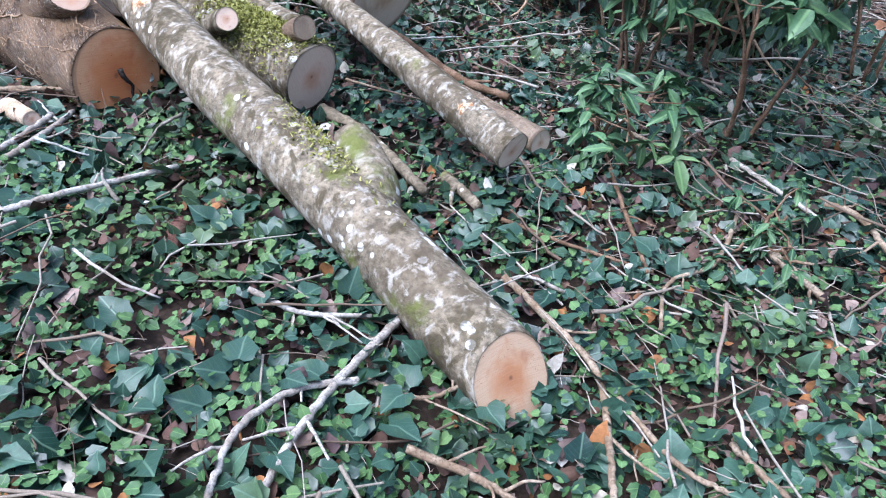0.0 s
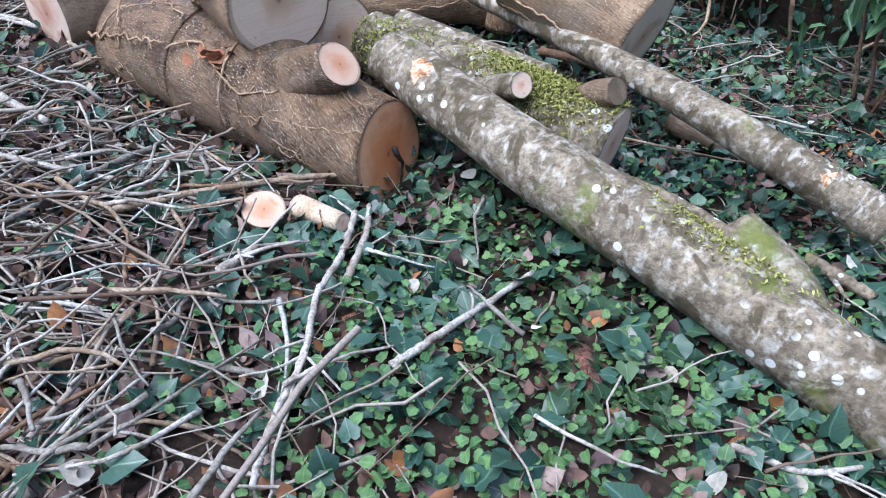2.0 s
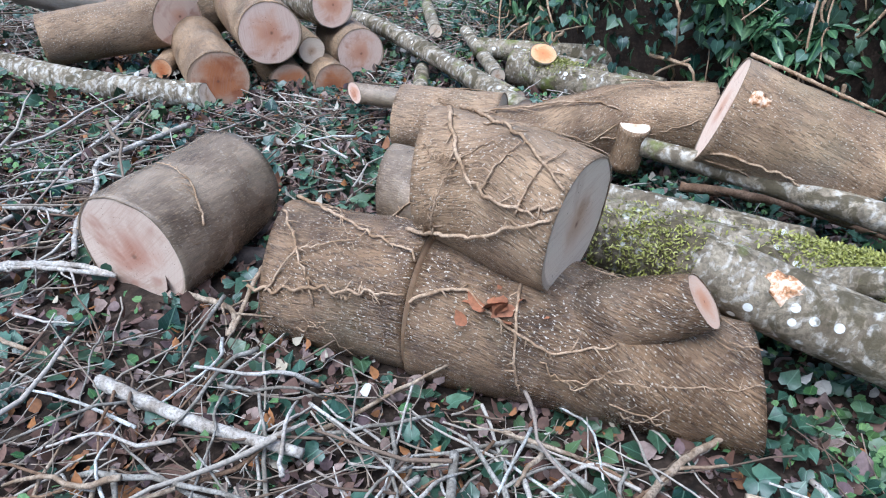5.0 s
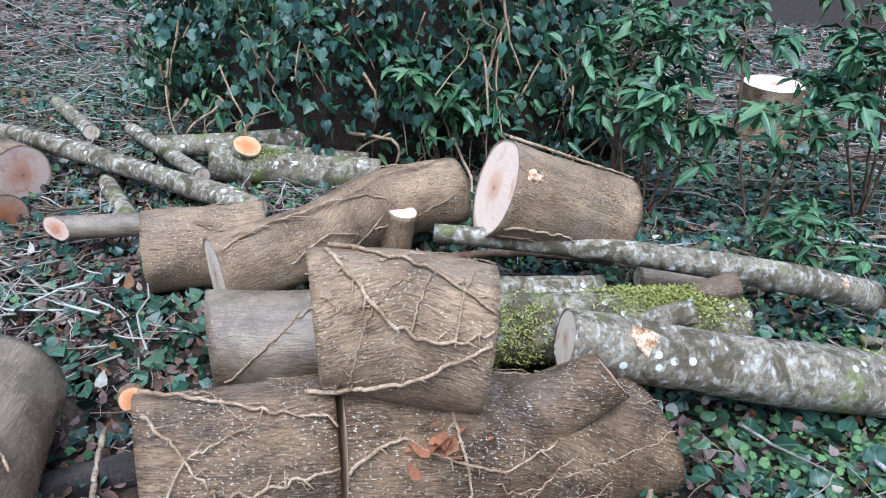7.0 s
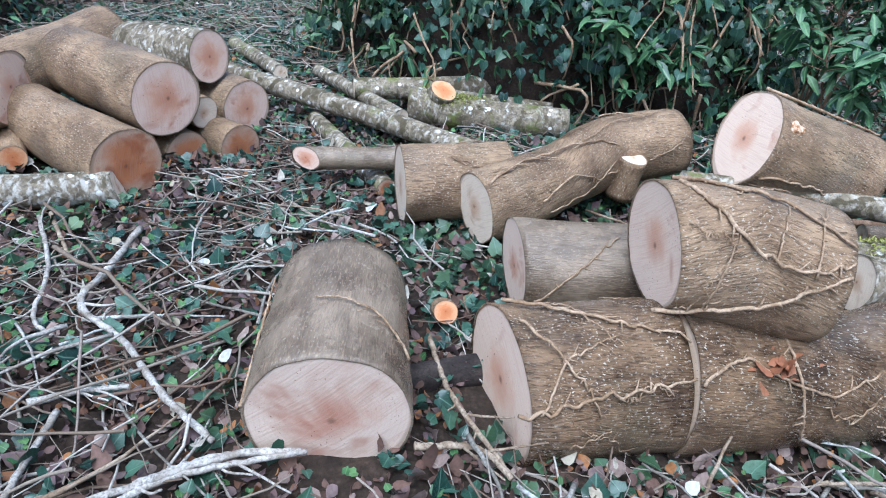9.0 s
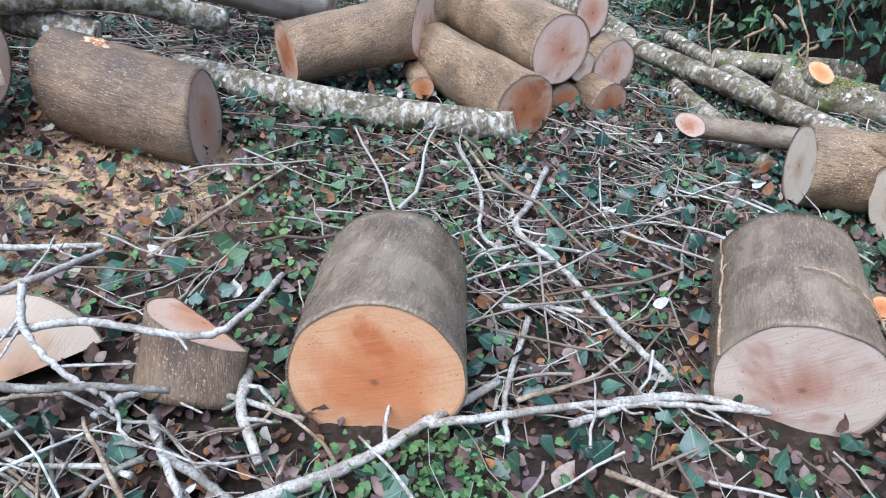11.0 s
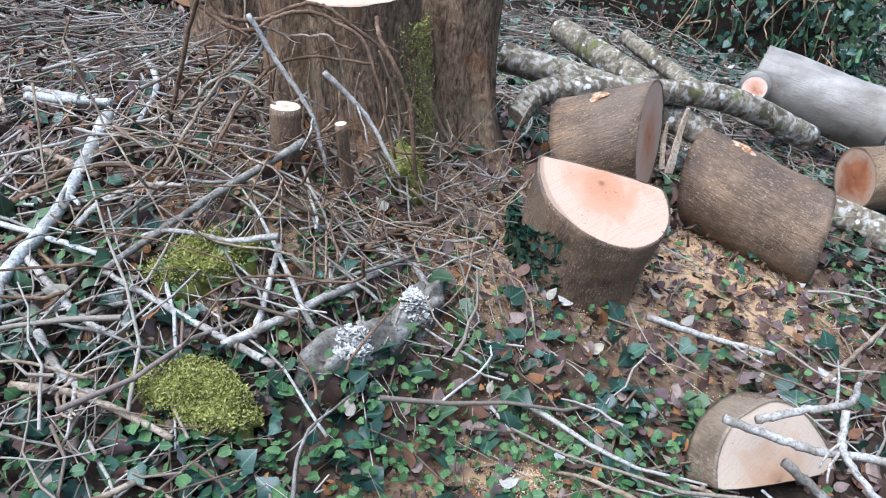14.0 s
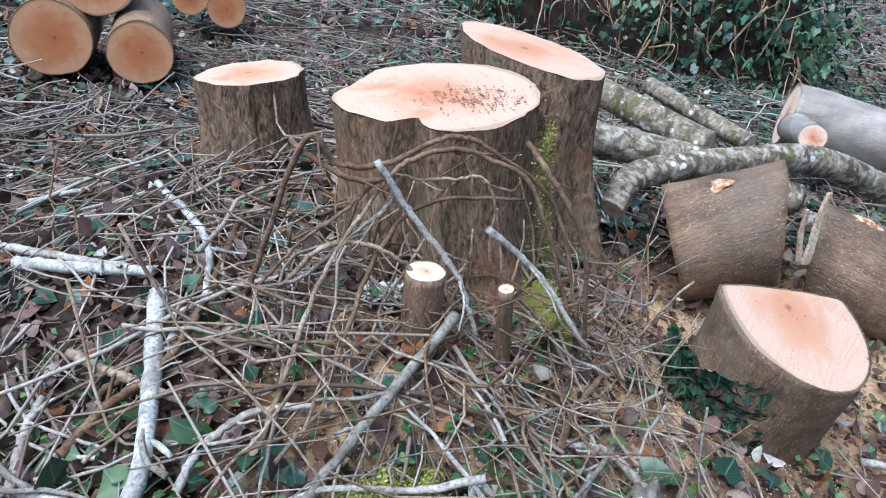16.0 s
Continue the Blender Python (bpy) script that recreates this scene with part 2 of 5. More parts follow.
CUT_PINK = cut_wood("pale_pink_cut", (0.82, 0.64, 0.49), (0.72, 0.43, 0.28), 0.38, (0.52, 0.25, 0.16), 0.05)
CUT_GREY = cut_wood("weathered_tan_cut", (0.76, 0.63, 0.48), (0.66, 0.47, 0.32), 0.4, (0.36, 0.19, 0.09), 0.2)
CUT_RED = cut_wood("red_brown_cut", (0.52, 0.37, 0.26), (0.46, 0.18, 0.075), 0.75, (0.26, 0.075, 0.03), 0.6)
CUT_STUMP = cut_wood("stump_cut", (0.58, 0.42, 0.31), (0.53, 0.29, 0.175), 0.6, (0.45, 0.17, 0.07), 0.2)
CUT_BLEACHED = cut_wood("bleached_cut", (0.62, 0.51, 0.39), (0.60, 0.37, 0.22), 0.5, (0.55, 0.30, 0.17), 0.1)
SPLIT_WOOD = stick_mat("split_pale_wood", (0.48, 0.35, 0.23), (0.68, 0.55, 0.40), 0.7)
BARK_SILVER = bark_smooth("silver_grey_bark", (0.20, 0.172, 0.142), (0.46, 0.42, 0.365), 0.38, 0.2, 0.3)
CHARRED = stick_mat("wet_black_bark", (0.030, 0.024, 0.022), (0.060, 0.048, 0.042), 0.4)
VINE = stick_mat("ivy_stem", (0.27, 0.175, 0.10), (0.47, 0.34, 0.225), 0.6)
STICKS = {
    "pale": stick_mat("pale_twig", (0.27, 0.23, 0.185), (0.50, 0.47, 0.42), 0.75),
    "white": stick_mat("lichen_twig", (0.30, 0.285, 0.25), (0.60, 0.61, 0.57), 0.8),
    "tan": stick_mat("tan_twig", (0.22, 0.155, 0.10), (0.42, 0.34, 0.25), 0.5),
    "grey": stick_mat("grey_twig", (0.17, 0.15, 0.12), (0.32, 0.30, 0.26), 0.5),
    "brown": stick_mat("brown_twig", (0.14, 0.085, 0.05), (0.26, 0.17, 0.11), 0.4),
    "lichen": LICHEN,
}
IVY = leaf_mat("ivy_leaf", (0.011, 0.032, 0.024), (0.054, 0.122, 0.080), (0.14, 0.23, 0.16), 0.32, 0.5)
LAUREL = leaf_mat("shrub_leaf", (0.016, 0.052, 0.026), (0.086, 0.180, 0.074), (0.16, 0.28, 0.11), 0.38, 0.45)
HERB = leaf_mat("herb_leaf", (0.036, 0.098, 0.034), (0.120, 0.220, 0.078), (0.18, 0.30, 0.09), 0.5, 0.35)
MOSS = mixed_mat("moss", ((0.0, (0.15, 0.16, 0.03)), (0.5, (0.30, 0.30, 0.07)), (1.0, (0.44, 0.43, 0.17))), 0.95, 90)
DEAD = mixed_mat("dead_leaf", ((0.0, (0.07, 0.04, 0.03)), (0.3, (0.17, 0.10, 0.075)), (0.5, (0.12, 0.08, 0.085)), (0.72, (0.33, 0.25, 0.21)), (0.86, (0.10, 0.055, 0.045)), (1.0, (0.38, 0.17, 0.06))), 0.75, 60)
PALE_LEAF = mixed_mat("pale_dry_leaf", ((0.0, (0.45, 0.43, 0.38)), (0.5, (0.36, 0.31, 0.22)), (1.0, (0.55, 0.54, 0.50))), 0.7, 60)
ORANGE_LEAF = mixed_mat("orange_dry_leaf", ((0.0, (0.20, 0.07, 0.04)), (0.5, (0.34, 0.14, 0.065)), (1.0, (0.13, 0.055, 0.05))), 0.65, 60)
TWIGS = mixed_mat("mixed_twigs", ((0.0, (0.10, 0.066, 0.046)), (0.25, (0.19, 0.14, 0.10)), (0.5, (0.31, 0.265, 0.21)), (0.8, (0.48, 0.44, 0.38)), (1.0, (0.16, 0.10, 0.07))), 0.85, 120)
CHIPS = mixed_mat("sawdust", ((0.0, (0.58, 0.40, 0.23)), (0.5, (0.70, 0.53, 0.34)), (1.0, (0.46, 0.28, 0.15))), 0.9, 80)
FUNGUS = mixed_mat("white_fungus", ((0.0, (0.62, 0.60, 0.53)), (1.0, (0.75, 0.73, 0.68))), 0.8, 90)


def soil_mat():
    m = Mat("woodland_soil", 0.9, 0.2)
    ob = m.coords("Object")
    fine = m.noise(ob, 70, 6.0, 0.7)
    mid = m.noise(ob, 11, 5.0, 0.65)
    flake = m.voronoi(ob, 42)
    col = m.mix(m.ramp(mid, (0.35, 0.0), (0.65, 1.0)), (0.018, 0.013, 0.010), (0.050, 0.034, 0.024))
    col = m.mix(m.ramp(flake, (0.1, 0.5), (0.45, 0.0)), col, (0.09, 0.062, 0.045))
    col = m.mix(m.ramp(fine, (0.3, 0.7), (0.55, 0.0)), col, (0.018, 0.013, 0.009))
    dust = m.n("ShaderNodeAttribute")
    dust.attribute_name = "sawdust"
    d = m.math("MULTIPLY", dust.outputs["Fac"], m.ramp(m.noise(ob, 24, 5.0, 0.7), (0.36, 0.0), (0.52, 1.0)))
    col = m.mix(d, col, m.mix(fine, (0.34, 0.20, 0.10), (0.66, 0.46, 0.27)))
    m.colour(col)
    m.bump(m.mix(0.5, fine, flake), 0.8, 0.01)
    return m.m


SOIL = soil_mat()


def torn_mat():
    m = Mat("torn_wood", 0.85, 0.2)
    ob = m.coords("Object")
    col = m.ramp(m.noise(ob, 38, 4.0, 0.7), (0.32, (0.13, 0.07, 0.04)), (0.45, (0.40, 0.20, 0.09)), (0.55, (0.62, 0.45, 0.31)), (0.7, (0.72, 0.60, 0.47)))
    m.colour(col)
    m.bump(m.noise(ob, 90, 3.0, 0.6), 0.9, 0.006)
    return m.m


TORN = torn_mat()

# ---- mesh helpers ----


def mesh_ob(name, verts, faces, mat, uvs=None, parent=None, label="", smooth=True):
    """One mesh object; uvs: one (u, v) for each vertex."""
    me = bpy.data.meshes.new(name)
    me.from_pydata([tuple(v) for v in verts] if not isinstance(verts, np.ndarray) else verts.tolist(), [], faces if not isinstance(faces, np.ndarray) else faces.tolist())
    if uvs is not None:
        layer = me.uv_layers.new(name="UVMap")
        idx = np.empty(len(me.loops), dtype=np.int32)
        me.loops.foreach_get("vertex_index", idx)
        layer.data.foreach_set("uv", np.asarray(uvs, dtype=np.float32)[idx].ravel())
    me.materials.append(mat)
    me.polygons.foreach_set("use_smooth", [smooth] * len(me.polygons))
    me.update()
    ob = new(name, me)
    if parent is not None:
        ob.parent = parent
    if label:
        tagged(ob, label)
    return ob


def catmull(pts, n):
    """n + 1 places along a smooth line through pts."""
    p = np.array(pts, dtype=float)
    if len(p) == 2:
        return p[0] + (p[1] - p[0]) * np.linspace(0, 1, n + 1)[:, None]
    q = np.vstack([2 * p[0] - p[1], p, 2 * p[-1] - p[-2]])
    out = []
    for s in np.linspace(0, len(p) - 1, n + 1):
        i = min(int(s), len(p) - 2)
        t = s - i
        a, b, c, d = q[i:i + 4]
        out.append(0.5 * (2 * b + (c - a) * t + (2 * a - 5 * b + 4 * c - d) * t * t + (3 * b - a - 3 * c + d) * t ** 3))
    return np.array(out)


def frames_along(c):
    """Unit axis and two side vectors at each place of a line."""
    ax = np.gradient(c, axis=0)
    ax /= np.linalg.norm(ax, axis=1)[:, None]
    u = np.cross(ax[0], (0, 0, 1.0) if abs(ax[0][2]) < 0.9 else (1.0, 0, 0))
    us = []
    for a in ax:
        u = u - a * (u @ a)
        u = u / np.linalg.norm(u)
        us.append(u)
    us = np.array(us)
    return ax, us, np.cross(ax, us)


def tube(pts, r0, r1, sides=6, n=None, wob=0.0, rng=None):
    """Verts, faces and uv of a closed tapering tube."""
    length = sum(np.linalg.norm(np.subtract(b, a)) for a, b in zip(pts, pts[1:]))
    n = n or max(3, int(length / 0.05))
    c = catmull(pts, n)
    if wob and rng is not None:
        k = rng.normal(0, wob, c.shape)
        k[0] = k[-1] = 0
        c = c + k
    ax, u, w = frames_along(c)
    th = np.linspace(0, 2 * np.pi, sides, endpoint=False)
    r = np.linspace(r0, r1, n + 1)
    if rng is not None:
        r = r * (1 + rng.normal(0, 0.05, n + 1))
    v = c[:, None] + r[:, None, None] * (np.cos(th)[None, :, None] * u[:, None] + np.sin(th)[None, :, None] * w[:, None])
    v = v.reshape(-1, 3)
    f = []
    for i in range(n):
        for j in range(sides):
            k = (j + 1) % sides
            f.append((i * sides + j, i * sides + k, (i + 1) * sides + k, (i + 1) * sides + j))
    f.append(tuple(range(sides))[::-1])
    f.append(tuple(n * sides + j for j in range(sides)))
    return v, f


def ground_z(x, y):
    """Height of the woodland floor: a slope that climbs towards the stumps, with a root mound and small humps."""
    xs = 14 * np.tanh(np.asarray(x, dtype=float) / 14)
    ys = 14 * np.tanh((np.asarray(y, dtype=float) - 2) / 14)
    z = 0.02 - 0.115 * xs - 0.02 * ys
    z = z + 0.42 * np.exp(-((x + 6.9) ** 2 + (y - 6.7) ** 2) / 1.3) + 0.20 * np.exp(-((x + 6.6) ** 2 + (y - 5.6) ** 2) / 0.5)
    z = z + 0.14 * np.exp(-((x + 5.3) ** 2 + (y - 7.3) ** 2) / 2.2) + 0.12 * np.exp(-((x + 7.9) ** 2 + (y - 9.2) ** 2) / 2.0)
    z = z - 0.08 * np.exp(-((x + 2.0) ** 2 + (y - 3.15) ** 2) / 0.25)
    z = z - 0.10 * np.exp(-((x - 0.35) ** 2 + (y - 1.25) ** 2) / 0.7)
    z = z + 0.06 * np.exp(-((x + 1.9) ** 2 + (y - 3.9) ** 2) / 0.3)
    z = z + 0.012 * np.sin(5.1 * x + 1.3) * np.sin(4.3 * y) + 0.008 * np.sin(11.7 * x - 3 * y) * np.cos(9.1 * y + 2 * x)
    return z


def gz(x, y):
    return float(ground_z(x, y))


# ---- ground: one sheet to the horizon ----
DUST = [(-5.73, 4.67, 0.18, 1.3), (-5.82, 4.46, 0.22, 1.1), (-5.46, 4.30, 0.2, 0.5), (-4.9, 6.05, 0.35, 0.9), (-4.5, 6.0, 0.22, 0.9), (-5.6, 6.15, 0.25, 0.9), (-6.92, 6.0, 0.16, 0.7),
        (-6.05, 5.9, 0.28, 1.0), (-6.7, 5.5, 0.2, 0.5), (-5.2, 5.6, 0.28, 0.4), (-5.98, 5.72, 0.22, 1.1), (-6.6, 5.62, 0.14, 0.7)]


def dust_at(x, y):
    return np.clip(sum(k * np.exp(-((x - a) ** 2 + (y - b) ** 2) / (2 * s * s)) for a, b, s, k in DUST), 0, 1)


def build_ground():
    near_x = np.arange(-9.5, 4.0, 0.06)
    near_y = np.arange(-0.5, 12.0, 0.06)
    far = np.array([0.3, 0.8, 1.6, 3, 6, 12, 25, 60, 150, 400, 1000])
    gx = np.concatenate([near_x[0] - far[::-1], near_x, near_x[-1] + far])
    gy = np.concatenate([near_y[0] - far[::-1], near_y, near_y[-1] + far])
    xx, yy = np.meshgrid(gx, gy)
    zz = ground_z(xx, yy)
    rng = np.random.default_rng(5)
    inside = (np.abs(xx + 2.7) < 7) & (np.abs(yy - 5.8) < 6.5)
    zz = zz + inside * rng.normal(0, 0.006, zz.shape)
    nx, ny = len(gx), len(gy)
    i = (np.arange(ny - 1)[:, None] * nx + np.arange(nx - 1)).ravel()
    faces = np.stack([i, i + 1, i + nx + 1, i + nx], axis=1)
    ob = mesh_ob("ground", np.stack([xx, yy, zz], -1).reshape(-1, 3), faces, SOIL)
    at = ob.data.attributes.new("sawdust", "FLOAT", "POINT")
    at.data.foreach_set("value", dust_at(xx, yy).astype(np.float32).ravel())
    tagged(ob, "dark leaf-littered woodland soil with patches of fresh sawdust", "ground", kind="structure")


build_ground()

# ---- logs ----


def lump(a, s, seed):
    return noise.noise(Vector((math.cos(a) * 0.9 + seed * 3.1, math.sin(a) * 0.9, s * 2.2 + seed)))


def log_shell(name, pts, radii, bark, cuts, normals, seed, parent, label, rough=0.05, notch=0.0, flat=None):
    """The bark of a round stem, with its sawn ends as parts."""
    length = sum((Vector(b) - Vector(a)).length for a, b in zip(pts, pts[1:]))
    n = max(8, int(length / 0.028))
    sides = 44 if max(radii) > 0.12 else (28 if max(radii) > 0.05 else 16)
    c = catmull(pts, n)
    ax, u, w = frames_along(c)
    rr = np.interp(np.linspace(0, 1, n + 1), np.linspace(0, 1, len(radii)), radii)
    th = np.linspace(0, 2 * np.pi, sides, endpoint=False) + np.pi / 2
    step = length / n
    rows = []
    for i in range(n + 1):
        ring = []
        for a in th:
            r = rr[i] * (1 + rough * 1.6 * lump(a, i * step, seed) + rough * 0.5 * noise.noise(Vector((a * 2.5, i * step * 14, seed))))
            r *= 1 - notch * max(0.0, math.cos(a - seed)) ** 6
            ring.append(c[i] + r * (math.cos(a) * u[i] + math.sin(a) * w[i]))
        ring = np.array(ring)
        if flat is not None:
            q = np.array(flat[:3]) - ax[i] * (np.array(flat[:3]) @ ax[i])
            q /= np.linalg.norm(q)
            over = np.maximum((ring - c[i]) @ q - flat[3] * rr[i], 0)
            ring = ring - np.outer(over * 0.93, q)
        rows.append(ring)
    for end, nrm in ((0, normals[0]), (n, normals[1])):
        if nrm is None:
            continue
        nv = np.array(nrm, dtype=float)
        nv /= np.linalg.norm(nv)
        reach = 1.6 * rr[end]
        for i in range(n + 1):
            s = abs(i - end) * step
            k = max(0.0, 1 - s / reach)
            if k <= 0:
                continue
            off = rows[i] - c[i]
            d = ax[end]
            rows[i] = rows[i] - np.outer((off @ nv) / (d @ nv), d) * k
    v = np.concatenate(rows)
    uv = np.array([(th[j] * rr[i] + seed, i * step + seed) for i in range(n + 1) for j in range(sides)])
    f = [(i * sides + j, i * sides + (j + 1) % sides, (i + 1) * sides + (j + 1) % sides, (i + 1) * sides + j) for i in range(n) for j in range(sides)]
    # the bark's thickness shows as a narrow rim round each sawn end
    for end, sign in ((0, 1), (n, -1)):
        base = len(v)
        inner = c[end] + (rows[end] - c[end]) * 0.97 + sign * ax[end] * 0.0015
        v = np.vstack([v, inner])
        uv = np.vstack([uv, uv[end * sides:(end + 1) * sides]])
        for j in range(sides):
            k = (j + 1) % sides
            q = (end * sides + j, base + j, base + k, end * sides + k)
            f.append(q if sign > 0 else q[::-1])
    ob = mesh_ob(name, v, f, bark, uv, parent, label)
    layer = ob.data.uv_layers[0].data
    for i in range(n):
        k = 4 * (i * sides + sides - 1)
        for q, row in ((1, i), (2, i + 1)):
            layer[k + q].uv[0] += 2 * math.pi * rr[row]
    for end, cut, sign in ((0, cuts[0], 1), (n, cuts[1], -1)):
        mat = cut or bark
        off = (rows[end] - c[end]) * 0.978
        pith = np.array([0.12 * math.cos(seed * 5), 0.12 * math.sin(seed * 5)])
        vs, us, fs = [], [], []
        steps = (0.0, 0.18, 0.4, 0.62, 0.82, 1.0)
        for s in steps[1:]:
            for j in range(sides):
                p = c[end] + off[j] * s + sign * ax[end] * (0.0035 + 0.002 * noise.noise(Vector((off[j] * s * 30).tolist()) + Vector((seed, 0, 0))))
                vs.append(p)
                us.append(((off[j] @ u[end]) / rr[end] * s + pith[0] * (1 - s), (off[j] @ w[end]) / rr[end] * s + pith[1] * (1 - s)))
        mid = len(vs)
        vs.append(c[end] + sign * ax[end] * 0.0035)
        us.append((pith[0], pith[1]))
        for j in range(sides):
            k = (j + 1) % sides
            t = (mid, k, j)
            fs.append(t if sign > 0 else t[::-1])
            for i in range(len(steps) - 2):
                q = (i * sides + j, i * sides + k, (i + 1) * sides + k, (i + 1) * sides + j)
                fs.append(q if sign > 0 else q[::-1])
        us = np.array(us) - pith * 0.6
        mesh_ob("cut_face", vs, fs, mat, us, ob)
    return ob, c, rr, (u, w)


LOGS = []


def log(label, pts, radii, bark=None, cuts=(None, None), normals=(None, None), group="", category="log", name="log", seed=None, rough=0.05, notch=0.0, flat=None):
    seed = len(LOGS) * 1.37 + 0.4 if seed is None else seed
    ob, c, rr, fr = log_shell(name, pts, radii, bark or BARK, cuts, normals, seed, None, "", rough, notch, flat)
    tagged(ob, label, category, group)
    LOGS.append((ob, c, rr, fr))
    return LOGS[-1]


def stub(thing, pts, radii, bark, cut, normal=None, label=""):
    """A sawn-off side branch of a log."""
    ob, *_ = log_shell("branch_stub", pts, radii, bark, (None, cut), (None, normal), len(LOGS) * 0.77 + 2.1, thing[0], label, 0.04)
    return ob


def vine(thing, path, r=0.007, name="ivy_stem"):
    """A dead ivy stem that clings to the bark; path: (share of the length, degrees round the stem)."""
    ob, c, rr, (u, w) = thing
    rng = np.random.default_rng(int(abs(path[0][0] * 1000 + path[0][1] * 7)) % 9999)
    sp = catmull([(a, b, 0) for a, b in path], max(6, 5 * len(path)))
    pts = []
    for a, b, _ in sp:
        i = min(max(a, 0.0), 1.0) * (len(c) - 1)
        i0 = int(min(i, len(c) - 2))
        t = i - i0
        cc, r_, uu, ww = (m[i0] * (1 - t) + m[i0 + 1] * t for m in (c, rr, u, w))
        an = math.radians(b + rng.normal(0, 1.5))
        pts.append(cc + (r_ * 1.02 + r * 0.5) * (math.cos(an) * uu + math.sin(an) * ww))
    v, f = tube(pts, r * 0.74, r * 0.42, 6, len(pts) * 2, 0.0012, rng)
    # short clinging rootlets that leave the stem on both sides
    for k in range(2, len(pts) - 2, 2 if r > 0.005 else 4):
        mid = c[int(np.argmin(np.linalg.norm(c - pts[k], axis=1)))]
        way, up = pts[k + 1] - pts[k], pts[k] - mid
        way, up = way / (np.linalg.norm(way) + 1e-9), up / (np.linalg.norm(up) + 1e-9)
        reach = rng.uniform(0.012, 0.05)
        tip = pts[k] + (np.cross(way, up) * rng.choice((-1, 1)) + way * rng.uniform(0.2, 1.2)) * reach * 0.8 - up * reach * 0.12
        tv, tf = tube([pts[k], (pts[k] + tip) / 2 + up * 0.002, tip], r * 0.4, r * 0.18, 5, 4, 0.0006, rng)
        f = f + [tuple(q + len(v) for q in face) for face in tf]
        v = np.vstack([v, tv])
    return mesh_ob(name, v, f, VINE, None, ob)


def random_vines(thing, count, seed, lo=-125, hi=25, r=0.006):
    rng = np.random.default_rng(seed)
    for _ in range(count):
        s = rng.uniform(0.0, 0.75)
        a = rng.uniform(lo, hi)
        d = rng.choice((-1, 1)) * rng.uniform(10, 45)
        k = rng.integers(3, 6)
        e = min(1.0, s + rng.uniform(0.2, 0.6))
        vine(thing, [(s + (e - s) * i / (k - 1), a + d * i / (k - 1) + rng.normal(0, 7)) for i in range(k)], r * rng.uniform(0.6, 1.25))


def scar(thing, share, degrees, length, width, mat, label, seed=1):
    """A torn patch where the bark is off."""
    ob, c, rr, (u, w) = thing
    rng = np.random.default_rng(seed)
    v, f = [], []
    n, k = 8, 14
    total = len(c) - 1
    span = length / (np.linalg.norm(c[-1] - c[0]) + 1e-6)
    for i in range(n + 1):
        rad = i / n
        for j in range(k):
            t = 2 * math.pi * j / k
            e = rad * (0.8 + 0.22 * math.sin(3 * t + seed) * rad + 0.16 * math.sin(7 * t + 2 * seed) + 0.10 * rng.normal() * rad)
            s = min(max(share + 0.5 * span * e * math.cos(t), 0.0), 1.0) * total
            i0 = int(min(s, total - 1))
            q = s - i0
            cc, r_, uu, ww = (m[i0] * (1 - q) + m[i0 + 1] * q for m in (c, rr, u, w))
            an = math.radians(degrees) + 0.5 * width / r_ * e * math.sin(t)
            v.append(cc + r_ * (1.05 - 0.055 * rad ** 3 - 0.02 * rng.uniform(0, 1)) * (math.cos(an) * uu + math.sin(an) * ww))
    for i in range(n):
        for j in range(k):
            f.append((i * k + j, i * k + (j + 1) % k, (i + 1) * k + (j + 1) % k, (i + 1) * k + j))
    uv = [(0.3 * math.cos(2 * math.pi * (i % k) / k) * (i // k) / n, 0.3 * math.sin(2 * math.pi * (i % k) / k) * (i // k) / n + 0.3) for i in range(len(v))]
    return mesh_ob("bark_scar", v, f, mat, uv, ob, label)

# ---- the logs of the nearer pile ----
PILE = "sawn logs of the near pile"
E1 = log("thick brown log section with ivy stems, lying on twigs", [(-2.555, 3.79, 0.41), (-2.15, 3.447, 0.38)], [0.255, 0.248], BARK_WET, (CUT_PINK, CUT_GREY), ((-0.86, 0.50, 0.05), None), group=PILE)
E2 = log("thick curved brown log with a sawn branch, lying on twigs", [(-2.145, 3.442, 0.38), (-1.75, 3.12, 0.32), (-1.37, 2.79, 0.268)], [0.248, 0.236, 0.195], BARK_WET, (CUT_GREY, CUT_FRESH), (None, (0.85, -0.5, 0.1)), group=PILE)
stub(E2, [(-1.86, 3.16, 0.36), (-1.70, 3.02, 0.48), (-1.525, 2.877, 0.585)], [0.16, 0.115, 0.082], BARK_WET, CUT_STUMP, (0.62, -0.48, 0.62), "thick sawn side branch with a pale oval cut")


def crack(thing, pts, r, label):
    """A dark drying crack in a sawn end."""
    rng = np.random.default_rng(19)
    v, f = tube(pts, r, r * 0.2, 7, 14, 0.002, rng)
    return mesh_ob("crack", v, f, CHARRED, None, thing[0], label)


